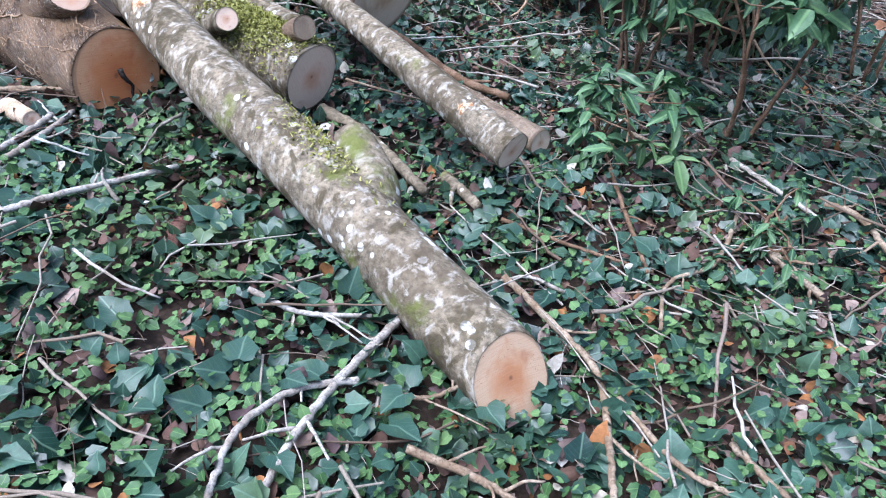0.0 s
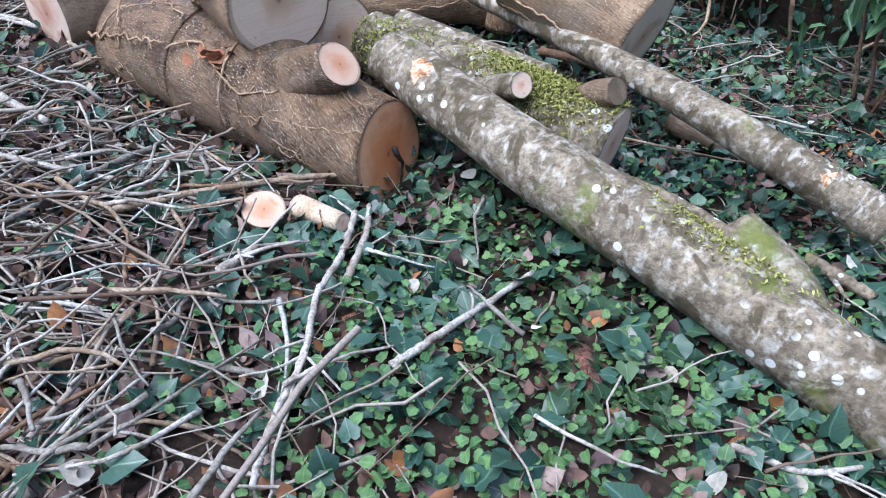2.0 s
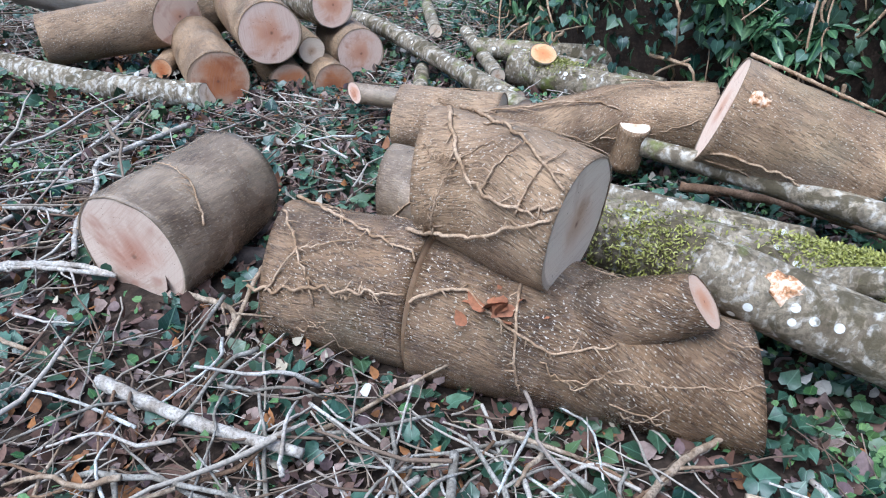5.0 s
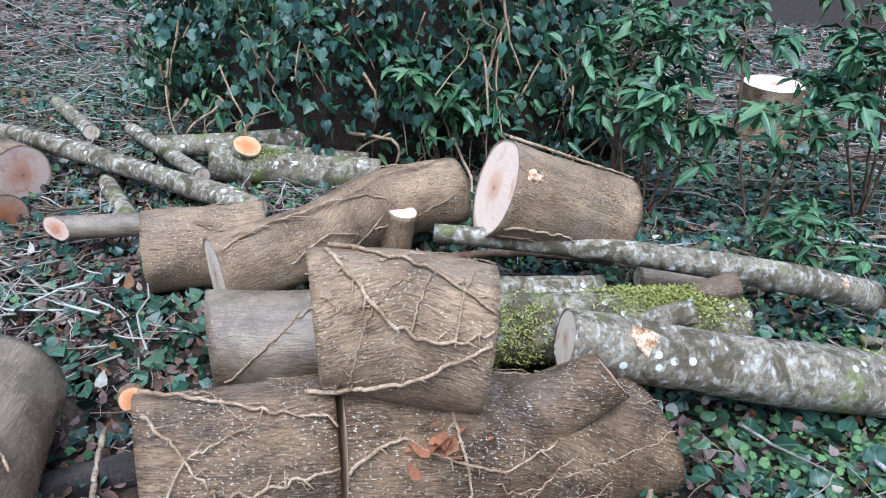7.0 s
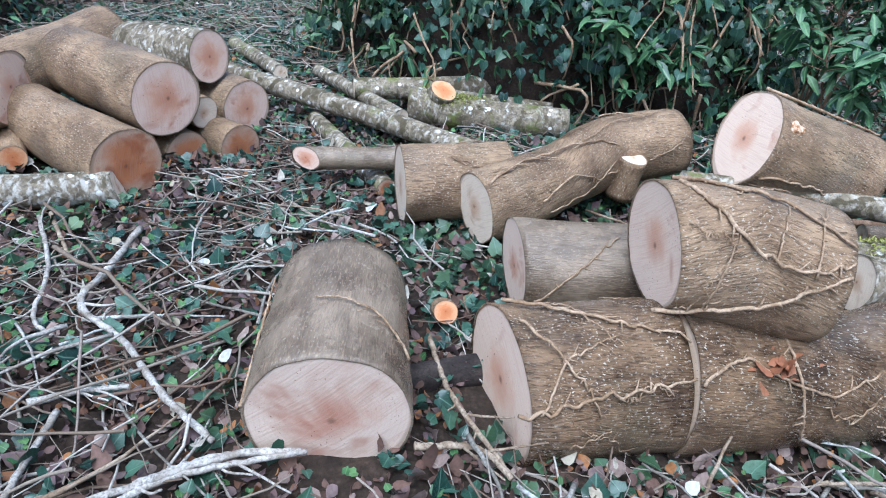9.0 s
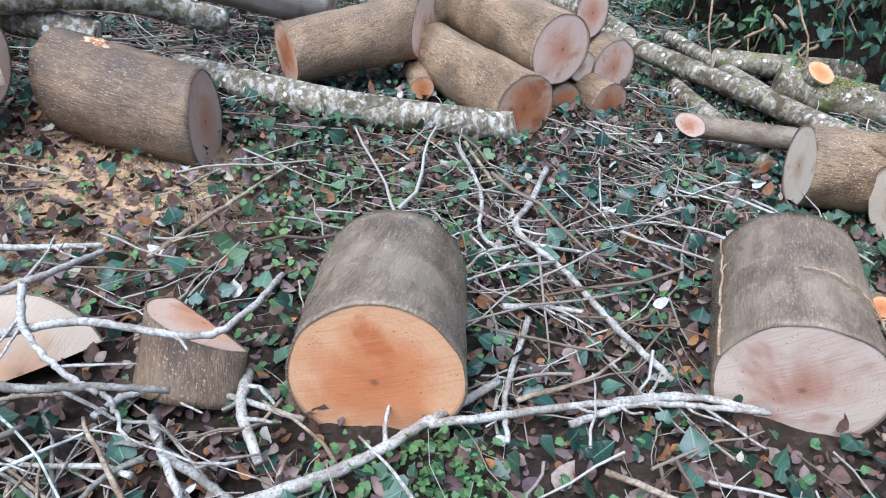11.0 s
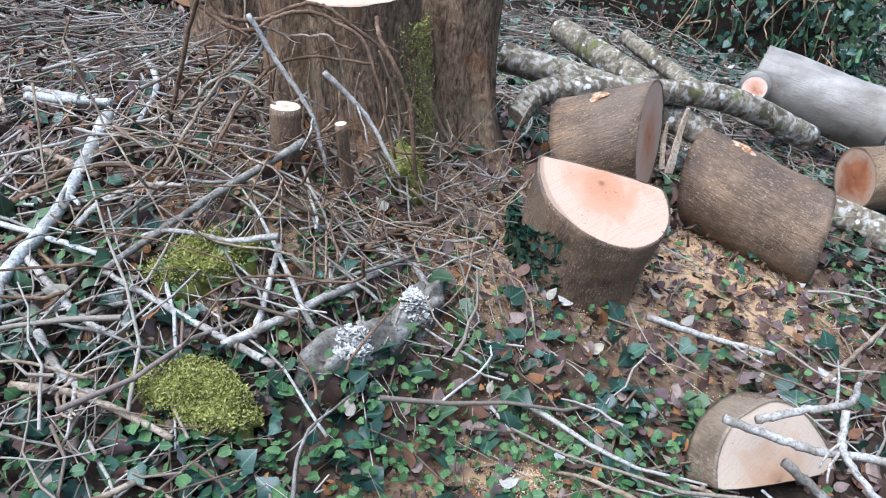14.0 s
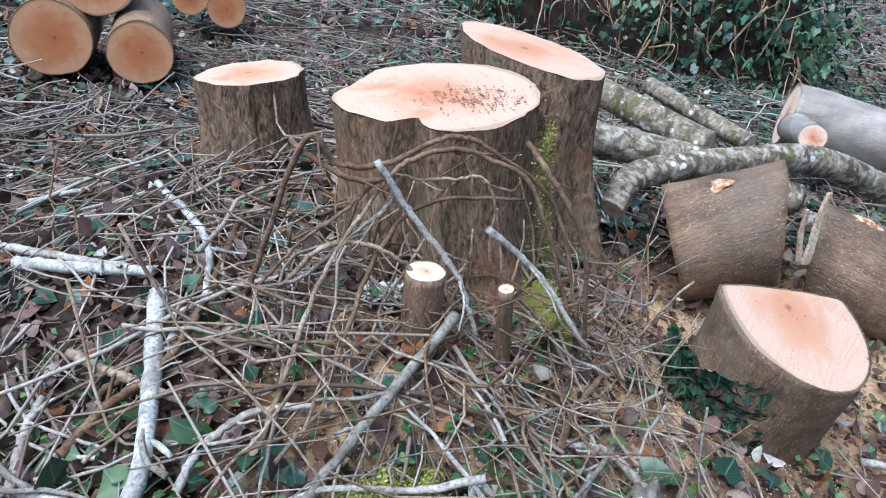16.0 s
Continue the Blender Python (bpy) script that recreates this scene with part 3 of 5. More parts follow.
crack(E2, [(-1.352, 2.783, 0.300), (-1.345, 2.786, 0.265), (-1.330, 2.806, 0.225), (-1.335, 2.800, 0.170), (-1.340, 2.790, 0.105)], 0.012, "dark crack in the sawn end")
F = log("large log propped across another, wrapped in ivy stems", [(-2.053, 3.599, 0.778), (-1.90, 3.385, 0.757), (-1.755, 3.182, 0.726)], [0.205, 0.222, 0.212], BARK, (CUT_PINK, CUT_GREY), ((-0.76, 0.64, 0.0), None), group=PILE)
G = log("grey-brown log half hidden behind the upper one", [(-2.077, 4.115, 0.475), (-1.60, 3.55, 0.46)], [0.172, 0.172], BARK_GREY, (CUT_PINK, CUT_GREY), ((-0.79, 0.61, 0.0), None), group=PILE)
H = log("smooth wet grey-brown log lying alone in ivy", [(-3.075, 3.975, 0.495), (-2.68, 4.40, 0.50)], [0.235, 0.222], BARK_GREY, (CUT_DULL, CUT_GREY), group=PILE)
I = log("short grey log with an orange sawn face", [(-4.172, 4.42, 0.615), (-3.91, 4.89, 0.575)], [0.240, 0.222], BARK_GREY, (CUT_FRESH, CUT_GREY), group=PILE)
D = log("large brown log resting tilted on thinner logs", [(-0.754, 3.822, 0.679), (-0.30, 3.42, 0.45)], [0.222, 0.215], BARK, (CUT_PINK, CUT_GREY), group=PILE)
J1 = log("brown log section lying beside a forked one", [(-1.766, 5.064, 0.36), (-1.32, 4.75, 0.34)], [0.195, 0.19], BARK, (CUT_GREY, CUT_GREY), group=PILE)
J2 = log("forked brown log with a swollen knotty end", [(-1.709, 4.625, 0.375), (-1.25, 4.56, 0.355), (-0.75, 4.54, 0.36), (-0.34, 4.33, 0.37)], [0.165, 0.17, 0.20, 0.185], BARK, (CUT_GREY, BARK), ((-0.93, 0.36, 0.0), None), group=PILE, rough=0.09)
stub(J2, [(-0.83, 4.36, 0.20), (-0.81, 4.345, 0.32), (-0.80, 4.325, 0.43)], [0.080, 0.076, 0.074], BARK, CUT_PINK, None, "short upright sawn branch")
K = log("thin bark-covered pole end with a torn tip", [(-1.895, 5.66, 0.35), (-1.28, 5.18, 0.30)], [0.062, 0.064], BARK_GREY, (CUT_ROUND, CUT_GREY), ((-0.95, -0.20, 0.1), None), group=PILE, rough=0.07)

A = log("long lichen-blotched log with a fresh sawn end, lying in ivy", [(-1.365, 3.12, 0.515), (-0.93, 2.60, 0.365), (-0.40, 2.02, 0.195), (0.172, 1.325, 0.025)], [0.105, 0.118, 0.118, 0.118], LICHEN, (CUT_GREY, CUT_A), (None, (0.50, -0.76, 0.36)), group=PILE)
stub(A, [(-0.27, 1.88, 0.14), (-0.26, 2.02, 0.205), (-0.33, 2.20, 0.295)], [0.12, 0.098, 0.066], LICHEN_MOSSY, None, None, "mossy broken knob of a side branch")
scar(A, 0.12, -60, 0.16, 0.13, TORN, "torn patch of bare wood", 3)
B = log("thick mossy log wedged under the pile", [(-1.46, 3.55, 0.42), (-1.0, 3.12, 0.36), (-0.56, 2.77, 0.28)], [0.135, 0.142, 0.142], LICHEN_MOSSY, (CUT_GREY, CUT_PINK), (None, (0.8, -0.55, -0.2)), group=PILE)
stub(B, [(-1.05, 3.08, 0.36), (-0.97, 2.95, 0.44), (-0.891, 2.828, 0.50)], [0.055, 0.05, 0.046], LICHEN_MOSSY, CUT_PINK, (0.45, -0.8, 0.3), "mossy sawn branch with a pale cut")
stub(B, [(-0.70, 2.95, 0.34), (-0.63, 2.85, 0.44), (-0.57, 2.765, 0.49)], [0.06, 0.052, 0.047], BARK_DARK, BARK_GREY, None, "dark weathered branch end")
log("thin weathered log under the mossy one", [(-1.15, 3.28, 0.16), (-0.66, 2.80, 0.12)], [0.065, 0.062], BARK_GREY, (CUT_GREY, CUT_RED), group=PILE)
C = log("long thin silver log across the pile", [(-0.985, 3.985, 0.49), (-0.5, 3.28, 0.42), (-0.05, 2.63, 0.30), (0.24, 2.335, 0.175)], [0.043, 0.055, 0.072, 0.076], LICHEN, (CUT_GREY, CUT_PINK), group=PILE)
scar(C, 0.8, -50, 0.13, 0.09, TORN, "bare wood where bark is torn", 5)
log("short weathered log end beside the silver one", [(-0.15, 3.32, 0.10), (0.39, 2.66, 0.055)], [0.06, 0.058], BARK_GREY, (CUT_GREY, CUT_GREY), group=PILE)
log("grey lichen log behind the mossy one", [(-1.35, 3.75, 0.42), (-0.72, 3.28, 0.30)], [0.085, 0.085], LICHEN, (CUT_GREY, CUT_GREY), group=PILE)

# ivy stems on the logs
vine(F, [(0.05, -118), (0.3, -98), (0.6, -80), (0.98, -52)], 0.010)
vine(F, [(0.06, -100), (0.25, -62), (0.5, -35), (0.8, -28), (0.98, -42)], 0.010)
vine(F, [(0.02, 40), (0.3, 20), (0.6, 2), (0.98, -30)], 0.011)
vine(F, [(0.25, 30), (0.28, 0), (0.36, -50)], 0.006)
vine(F, [(0.55, -30), (0.58, -55), (0.62, -78)], 0.005)
vine(F, [(0.78, -25), (0.80, -60), (0.85, -85)], 0.005)
random_vines(F, 6, 11, r=0.0035)
vine(E1, [(0.0, -110), (0.35, -95), (0.7, -78), (1.0, -70)], 0.009)
vine(E1, [(0.0, -20), (0.4, -28), (0.7, -35), (1.0, -40)], 0.009)
vine(E1, [(0.05, -85), (0.3, -50), (0.45, -20)], 0.007)
vine(E1, [(0.12, -20), (0.3, -55), (0.6, -70)], 0.006)
random_vines(E1, 6, 12, r=0.0035)
vine(E2, [(0.0, -38), (0.15, -52), (0.4, -30), (0.6, -45)], 0.008)
vine(E2, [(0.28, -95), (0.30, -60), (0.33, -20), (0.36, 10)], 0.008)
random_vines(E2, 8, 13, r=0.004)
vine(G, [(0.1, 15), (0.3, -30), (0.5, -75)], 0.006)
vine(G, [(0.0, 40), (0.4, 35), (0.8, 25)], 0.007)
vine(H, [(0.0, -165), (0.5, -160), (1.0, -160)], 0.008)
vine(H, [(0.25, -20), (0.4, -60), (0.45, -100)], 0.006)
vine(J2, [(0.0, -60), (0.2, -85), (0.45, -75), (0.62, -40)], 0.010)
vine(J2, [(0.2, -10), (0.35, -30), (0.5, 5)], 0.008)
random_vines(J2, 6, 15, r=0.005)
random_vines(J1, 5, 16, r=0.005)
vine(D, [(0.0, -105), (0.5, -100), (1.0, -98)], 0.012)
vine(D, [(0.05, 25), (0.4, 15), (0.75, 22)], 0.009)
vine(D, [(0.05, 40), (0.3, 35), (0.6, 60)], 0.006)
scar(D, 0.12, -42, 0.13, 0.10, TORN, "knot hole with torn bare wood", 8)

# ---- the long logs lying behind ----
BACK = "thin logs lying behind the pile"
log("long straight lichen pole", [(-1.45, 8.1, 0.26), (-1.3, 7.3, 0.29), (-1.12, 6.3, 0.26), (-0.93, 5.3, 0.19)], [0.06, 0.066, 0.068, 0.07], LICHEN, (CUT_GREY, CUT_PINK), group=BACK)
log("weathered log lying under the ivy bank", [(-0.713, 6.66, 0.20), (-0.3, 6.38, 0.16), (0.20, 6.10, 0.13)], [0.075, 0.085, 0.09], LICHEN_MOSSY, (CUT_GREY, CUT_GREY), group=BACK)
N3 = log("mossy log with a sawn branch facing up", [(-0.60, 6.20, 0.16), (-0.3, 5.85, 0.10), (0.12, 5.32, 0.06)], [0.138, 0.122, 0.11], LICHEN_MOSSY, (LICHEN, CUT_GREY), group=BACK)
stub(N3, [(-0.46, 6.08, 0.17), (-0.46, 6.03, 0.22), (-0.462, 5.985, 0.29)], [0.12, 0.10, 0.095], LICHEN_MOSSY, CUT_FRESH, None, "sawn branch with an orange cut")
log("grey log half under another", [(-0.25, 6.20, 0.12), (0.25, 5.55, 0.05)], [0.075, 0.075], LICHEN, (CUT_GREY, CUT_GREY), group=BACK)
log("thin mossy pole lying behind", [(-1.05, 6.75, 0.18), (-0.82, 5.62, 0.14)], [0.05, 0.055], LICHEN_MOSSY, (CUT_GREY, CUT_PINK), group=BACK)
log("short mossy log end among twigs", [(-1.2, 6.5, 0.14), (-1.62, 5.32, 0.18)], [0.055, 0.06], LICHEN_MOSSY, (CUT_GREY, CUT_RED), group=BACK)
log("mossy pole reaching towards the bank", [(-0.42, 8.75, 0.05), (-0.74, 7.54, 0.12)], [0.06, 0.06], LICHEN_MOSSY, (CUT_GREY, CUT_GREY), group=BACK)
log("thin lichen pole among the others", [(-0.55, 7.3, 0.15), (-0.76, 6.1, 0.14)], [0.05, 0.055], LICHEN, (CUT_GREY, CUT_GREY), group=BACK)

# ---- the second pile ----
HEAP = "round logs of the stacked pile"
UP = np.array((-0.10, 0.98, 0.02))


def stacked(label, face, r, length, cut=CUT_ROUND, way=UP, bark=BARK):
    p = np.array(face)
    return log(label, [tuple(p), tuple(p + np.array(way) * length)], [r, r * 0.97], bark, (cut, CUT_GREY), group=HEAP)


stacked("large stacked log with a dark heart", (-2.262, 6.36, 0.59), 0.208, 1.0)
stacked("stacked log at the top of the heap", (-1.76, 6.76, 0.63), 0.165, 0.7, way=(-0.25, 0.96, -0.05), bark=LICHEN)
stacked("round orange-faced stacked log", (-1.62, 6.645, 0.29), 0.178, 0.6)
stacked("short split log at the foot of the heap", (-1.90, 6.31, 0.20), 0.142, 0.35, CUT_RED)
stacked("small grey-faced log between larger ones", (-1.99, 6.50, 0.40), 0.095, 0.6, CUT_GREY)
stacked("log at the foot of the heap with a split pale face", (-2.19, 6.40, 0.22), 0.142, 0.6, CUT_RED)
stacked("large stacked log with a red and white face", (-2.645, 6.11, 0.405), 0.19, 1.0, CUT_RED)
log("brown log lying crosswise on the heap", [(-3.70, 6.95, 0.60), (-2.81, 7.03, 0.62)], [0.17, 0.19], BARK, (CUT_RED, CUT_PINK), (None, (0.75, -0.65, 0.0)), group=HEAP)
log("brown log behind the heap", [(-2.75, 7.35, 0.58), (-1.95, 7.75, 0.60)], [0.2, 0.2], BARK, (CUT_RED, CUT_GREY), group=HEAP)
log("small round of wood with an orange face", [(-3.00, 6.66, 0.385), (-2.92, 6.95, 0.38)], [0.068, 0.068], BARK, (CUT_FRESH, CUT_GREY), group=HEAP)
log("white birch log with a broken end", [(-4.25, 7.2, 0.52), (-3.51, 6.49, 0.43), (-2.735, 6.05, 0.335)], [0.085, 0.085, 0.085], LICHEN_WHITE, (CUT_GREY, CUT_GREY), (None, (0.85, -0.5, 0.25)), group=HEAP)

# ---- blocks by the stumps ----
BLOCKS = "short blocks near the stumps"
O1 = log("thick brown log on fresh sawdust", [(-4.745, 6.486, 0.782), (-4.265, 6.19, 0.625)], [0.215, 0.215], BARK_DARK, (CUT_GREY, CUT_STUMP), ((-0.74, 0.67, -0.1), (0.88, -0.45, 0.0)), group=BLOCKS)
scar(O1, 0.16, -95, 0.16, 0.12, TORN, "pale torn bark patch", 12)
O2 = log("short brown block leaning behind others", [(-5.38, 6.50, 0.88), (-5.055, 6.36, 1.02)], [0.225, 0.235], BARK_DARK, (CUT_GREY, CUT_STUMP), (None, (0.87, -0.48, 0.13)), group=BLOCKS)
scar(O2, 0.55, -80, 0.10, 0.09, TORN, "pale torn bark patch", 14)
O3 = log("half-round block with a slanting orange cut, ivy beside it", [(-5.46, 5.84, 0.48), (-5.42, 5.82, 0.78), (-5.375, 5.81, 1.04)], [0.255, 0.255, 0.255], BARK_DARK, (CUT_GREY, CUT_STUMP), (None, (0.29, -0.37, 0.88)), group=BLOCKS, rough=0.06, flat=(-0.05, 0.9, 0.3, 0.22))
P1 = log("thick slice of wood leaning in a heap of twigs", [(-5.04, 4.96, 0.53), (-5.0, 4.87, 0.60)], [0.225, 0.22], BARK_GREY, (CUT_GREY, CUT_BLEACHED), (None, (0.32, -0.70, 0.58)), flat=(0.05, -0.5, -0.8, -0.05), category="wood slice", name="wood_slice", group=BLOCKS)
P2 = log("short half-split block with an orange face", [(-4.61, 4.72, 0.47), (-4.525, 4.84, 0.62)], [0.16, 0.165], BARK_DARK, (CUT_GREY, CUT_STUMP), (None, (0.55, 0.22, 0.80)), group=BLOCKS, flat=(0.72, 0.62, 0.1, 0.1))
log("pale round slice of wood on twigs", [(-1.775, 2.445, 0.24), (-1.759, 2.41, 0.295)], [0.070, 0.070], LICHEN, (CUT_GREY, CUT_STUMP), (None, (0.1, -0.45, 0.88)), category="wood slice", name="wood_slice", group="fallen slices")
log("reddish flake of fallen bark in the ivy", [(-0.845, 1.87, 0.145), (-0.825, 1.71, 0.135)], [0.034, 0.026], BARK_RED, (BARK_RED, BARK_RED), category="bark piece", name="bark_piece", rough=0.2)
log("split piece of pale wood on twigs", [(-1.66, 2.47, 0.26), (-1.50, 2.34, 0.275)], [0.042, 0.03], SPLIT_WOOD, (CUT_PINK, CUT_PINK), category="wood slice", name="wood_slice", group="fallen slices")

log("small round orange slice lying in ivy", [(-2.345, 4.235, 0.345), (-2.362, 4.195, 0.357)], [0.045, 0.045], BARK, (CUT_GREY, CUT_FRESH), (None, (-0.5, -0.7, 0.5)), category="wood slice", name="wood_slice", group="fallen slices")
log("dark wet pole wedged between two logs", [(-2.86, 4.19, 0.30), (-2.60, 4.03, 0.30), (-2.30, 3.85, 0.29)], [0.055, 0.058, 0.055], CHARRED, (CUT_GREY, CUT_GREY), group=PILE)


def splinter(label, a, b, wide, thick, seed):
    """A torn sliver of wood: a flat strip with ragged, tapering sides."""
    rng = np.random.default_rng(seed)
    a, b = np.array(a), np.array(b)
    d = (b - a) / np.linalg.norm(b - a)
    side = np.cross(d, (0.2, -1.0, 0.3))
    side /= np.linalg.norm(side)
    out = np.cross(side, d)
    v, f, n = [], [], 10
    for i in range(n + 1):
        t = i / n
        c = a + (b - a) * t + out * 0.006 * math.sin(5 * t + seed)
        w = wide * (1 - 0.65 * t) * (1 + rng.normal(0, 0.10))
        for x, y in ((-1, -1), (1, -1), (1, 1), (-1, 1)):
            v.append(c + side * x * w * 0.5 + out * y * thick * 0.5)
    for i in range(n):
        for j in range(4):
            k = (j + 1) % 4
            f.append((i * 4 + j, i * 4 + k, i * 4 + 4 + k, i * 4 + 4 + j))
    f += [(3, 2, 1, 0), (n * 4, n * 4 + 1, n * 4 + 2, n * 4 + 3)]
    tagged(mesh_ob("wood_splinter", v, f, SPLIT_WOOD, None, None, "", False), label, "splinter", "splinters on the blocks")


splinter("pale pinkish splinter leaning on a sawn block", (-4.985, 6.255, 0.90), (-4.955, 6.27, 1.18), 0.034, 0.014, 1)
splinter("short pale splinter leaning on a sawn block", (-5.02, 6.25, 0.92), (-5.03, 6.27, 1.12), 0.022, 0.012, 2)

# ---- far pile ----
FAR = "far stacked logs"
for lab, face, r in (("far stacked log with an orange face", (-7.80, 8.90, 1.08), 0.195), ("far stacked log with a dark orange face", (-8.32, 9.0, 1.16), 0.235), ("far log on top of the stack", (-8.04, 9.15, 1.48), 0.22),
                     ("small distant log with orange face", (-7.45, 10.6, 1.02), 0.16), ("small distant log on the stack", (-7.75, 10.7, 1.10), 0.15)):
    p = np.array(face)
    log(lab, [tuple(p), tuple(p + np.array((-0.15, 0.9, 0.0)))], [r, r], BARK, (CUT_FRESH, CUT_GREY), group=FAR)

# ---- poles behind the stumps ----
POLES = "poles behind the stumps"
log("bent grey pole lying over other logs", [(-5.61, 6.62, 0.98), (-5.46, 6.72, 1.08), (-4.91, 6.86, 1.06), (-4.49, 6.92, 1.01), (-3.99, 7.0, 0.80)], [0.052, 0.06, 0.062, 0.066, 0.07], LICHEN_WHITE, (CUT_GREY, CUT_GREY), group=POLES)
log("lichen-white pole lying on twigs", [(-5.65, 7.15, 1.12), (-5.05, 6.98, 1.00), (-4.6, 6.85, 0.85)], [0.075, 0.078, 0.075], LICHEN_WHITE, (CUT_GREY, CUT_GREY), group=POLES)
log("weathered grey pole lying aslant", [(-5.22, 8.0, 1.08), (-4.75, 7.4, 0.90)], [0.075, 0.085], LICHEN_MOSSY, (CUT_GREY, CUT_GREY), group=POLES)
log("thin grey pole in the brush", [(-4.74, 8.2, 1.00), (-4.43, 7.5, 0.86)], [0.05, 0.055], LICHEN, (CUT_GREY, CUT_GREY), group=POLES)
R = log("thick grey log lying beyond the poles", [(-3.92, 7.95, 0.86), (-3.2, 7.55, 0.70)], [0.19, 0.20], BARK_SILVER, (CUT_PINK, CUT_GREY), group=POLES)
stub(R, [(-4.0, 7.75, 0.85), (-4.1, 7.5, 0.9), (-4.19, 7.35, 0.95)], [0.09, 0.075, 0.07], BARK_SILVER, CUT_ROUND, None, "sawn branch with a pink-orange cut")

# ---- stumps ----


def stump(label, centre, semi, turn, top, tilt, lobes, seed, bark=BARK_FURROWED, cut=CUT_STUMP, drop=0.35):
    """A tree stump: fluted bark that spreads at the foot, and a level sawn top with an uneven outline."""
    sides, rows = 72, 26
    foot = gz(*centre) - drop * 0.35
    v, uv, f = [], [], []
    top_ring = []
    for i in range(rows + 1):
        s = i / rows
        for j in range(sides):
            a = 2 * math.pi * j / sides
            k = 1 + sum(h * math.exp(-((math.atan2(math.sin(a - c), math.cos(a - c))) / wd) ** 2) for c, h, wd in lobes)
            flute = 0.05 * noise.noise(Vector((math.cos(a) * 4 + seed, math.sin(a) * 4, s * 0.6)))
            flute += 0.02 * noise.noise(Vector((math.cos(a) * 16 + seed, math.sin(a) * 16, s * 2.5)))
            flute *= 1 - 0.75 * s ** 2
            spread = 1 + 0.42 * (1 - s) ** 3 * (1 + 0.5 * math.sin(5 * a + seed)) - 0.05 * math.sin(math.pi * s)
            x = semi[0] * math.cos(a) * k * spread + math.cos(a) * flute
            y = semi[1] * math.sin(a) * k * spread + math.sin(a) * flute
            px = centre[0] + x * math.cos(turn) - y * math.sin(turn)
            py = centre[1] + x * math.sin(turn) + y * math.cos(turn)
            zt = top + tilt[0] * (px - centre[0]) + tilt[1] * (py - centre[1])
            v.append((px, py, foot + (zt - foot) * s))
            uv.append((a * semi[0], (zt - foot) * s + seed))
            if i == rows:
                top_ring.append((px, py, zt))
    for i in range(rows):
        for j in range(sides):
            k = (j + 1) % sides
            f.append((i * sides + j, i * sides + k, (i + 1) * sides + k, (i + 1) * sides + j))
    uv = [(b, a) for a, b in uv]
    ob = mesh_ob("tree_stump", v, f, bark, uv)
    tagged(ob, label, "tree stump", "tree stumps")
    cv, cu, cf = [], [], []
    cz = np.array((centre[0], centre[1], top))
    for s in (1.0, 0.8, 0.6, 0.4, 0.2):
        for p in top_ring:
            q = cz + (np.array(p) - cz) * s * 0.995
            cv.append((q[0], q[1], q[2] + 0.0015 + 0.004 * noise.noise(Vector((q[0] * 18, q[1] * 18, seed)))))
            cu.append(((q[0] - centre[0]) / max(semi) + 0.08, (q[1] - centre[1]) / max(semi)))
    cv.append(tuple(cz + np.array((0, 0, 0.002))))
    cu.append((0.08, 0))
    for i in range(4):
        for j in range(sides):
            k = (j + 1) % sides
            cf.append((i * sides + j, i * sides + k, (i + 1) * sides + k, (i + 1) * sides + j))
    for j in range(sides):
        cf.append((4 * sides + j, 4 * sides + (j + 1) % sides, len(cv) - 1))
    mesh_ob("cut_face", cv, cf, cut, cu, ob)
    return ob


S1 = stump("broad stump with a fresh orange sawn top amid twigs", (-6.35, 6.32), (0.285, 0.31), 0.0, 1.575, (0.02, 0.02), [(3.25, 0.2, 0.35), (4.15, -0.22, 0.14), (4.75, 0.06, 0.3), (0.6, 0.05, 0.4)], 1.0)
S2 = stump("tall stump with a slanting pale sawn top", (-5.95, 6.77), (0.195, 0.31), 0.55, 1.585, (-0.16, 0.06), [(1.5, 0.08, 0.4), (4.2, 0.08, 0.3)], 2.3)
S3 = stump("low stump with a pale sawn top", (-6.97, 7.05), (0.20, 0.165), 0.35, 1.45, (0.02, 0.0), [(3.0, 0.1, 0.4)], 4.1)
log("thin sawn sapling stub by the stump", [(-6.515, 5.775, 0.98), (-6.49, 5.77, 1.295)], [0.056, 0.052], BARK_DARK, (BARK, CUT_GREY), category="tree stump", name="sapling_stub", group="tree stumps")
log("thin cut sapling stem by the stump", [(-6.28, 5.75, 0.92), (-6.30, 5.70, 1.27)], [0.022, 0.02], BARK_DARK, (BARK, CUT_PINK), category="tree stump", name="sapling_stub", group="tree stumps")
stump("far stump with a pale top beyond the shrubs", (3.9, 3.7), (0.30, 0.26), 0.2, 0.16, (0.0, 0.05), [(2.0, 0.1, 0.5)], 6.2, bark=BARK, cut=CUT_PINK, drop=0.5)

# ---- branches lying about ----
BRANCH_WORDS = {"pale": "pale bare branch lying on the litter", "white": "whitish lichen-covered branch on the twigs", "tan": "tan bare branch lying among leaves", "grey": "grey bare branch lying on twigs",
                "brown": "brown bare branch lying among leaves", "lichen": "short thick lichen-covered branch in the ivy"}
BR = np.random.default_rng(77)


def branch(kind, r, pts, lift=0.06):
    """A fallen branch, laid over the ground's own relief, with some broken twigs."""
    p = [(x, y, gz(x, y) + lift + r) for x, y in pts]
    lay(kind, r, p)


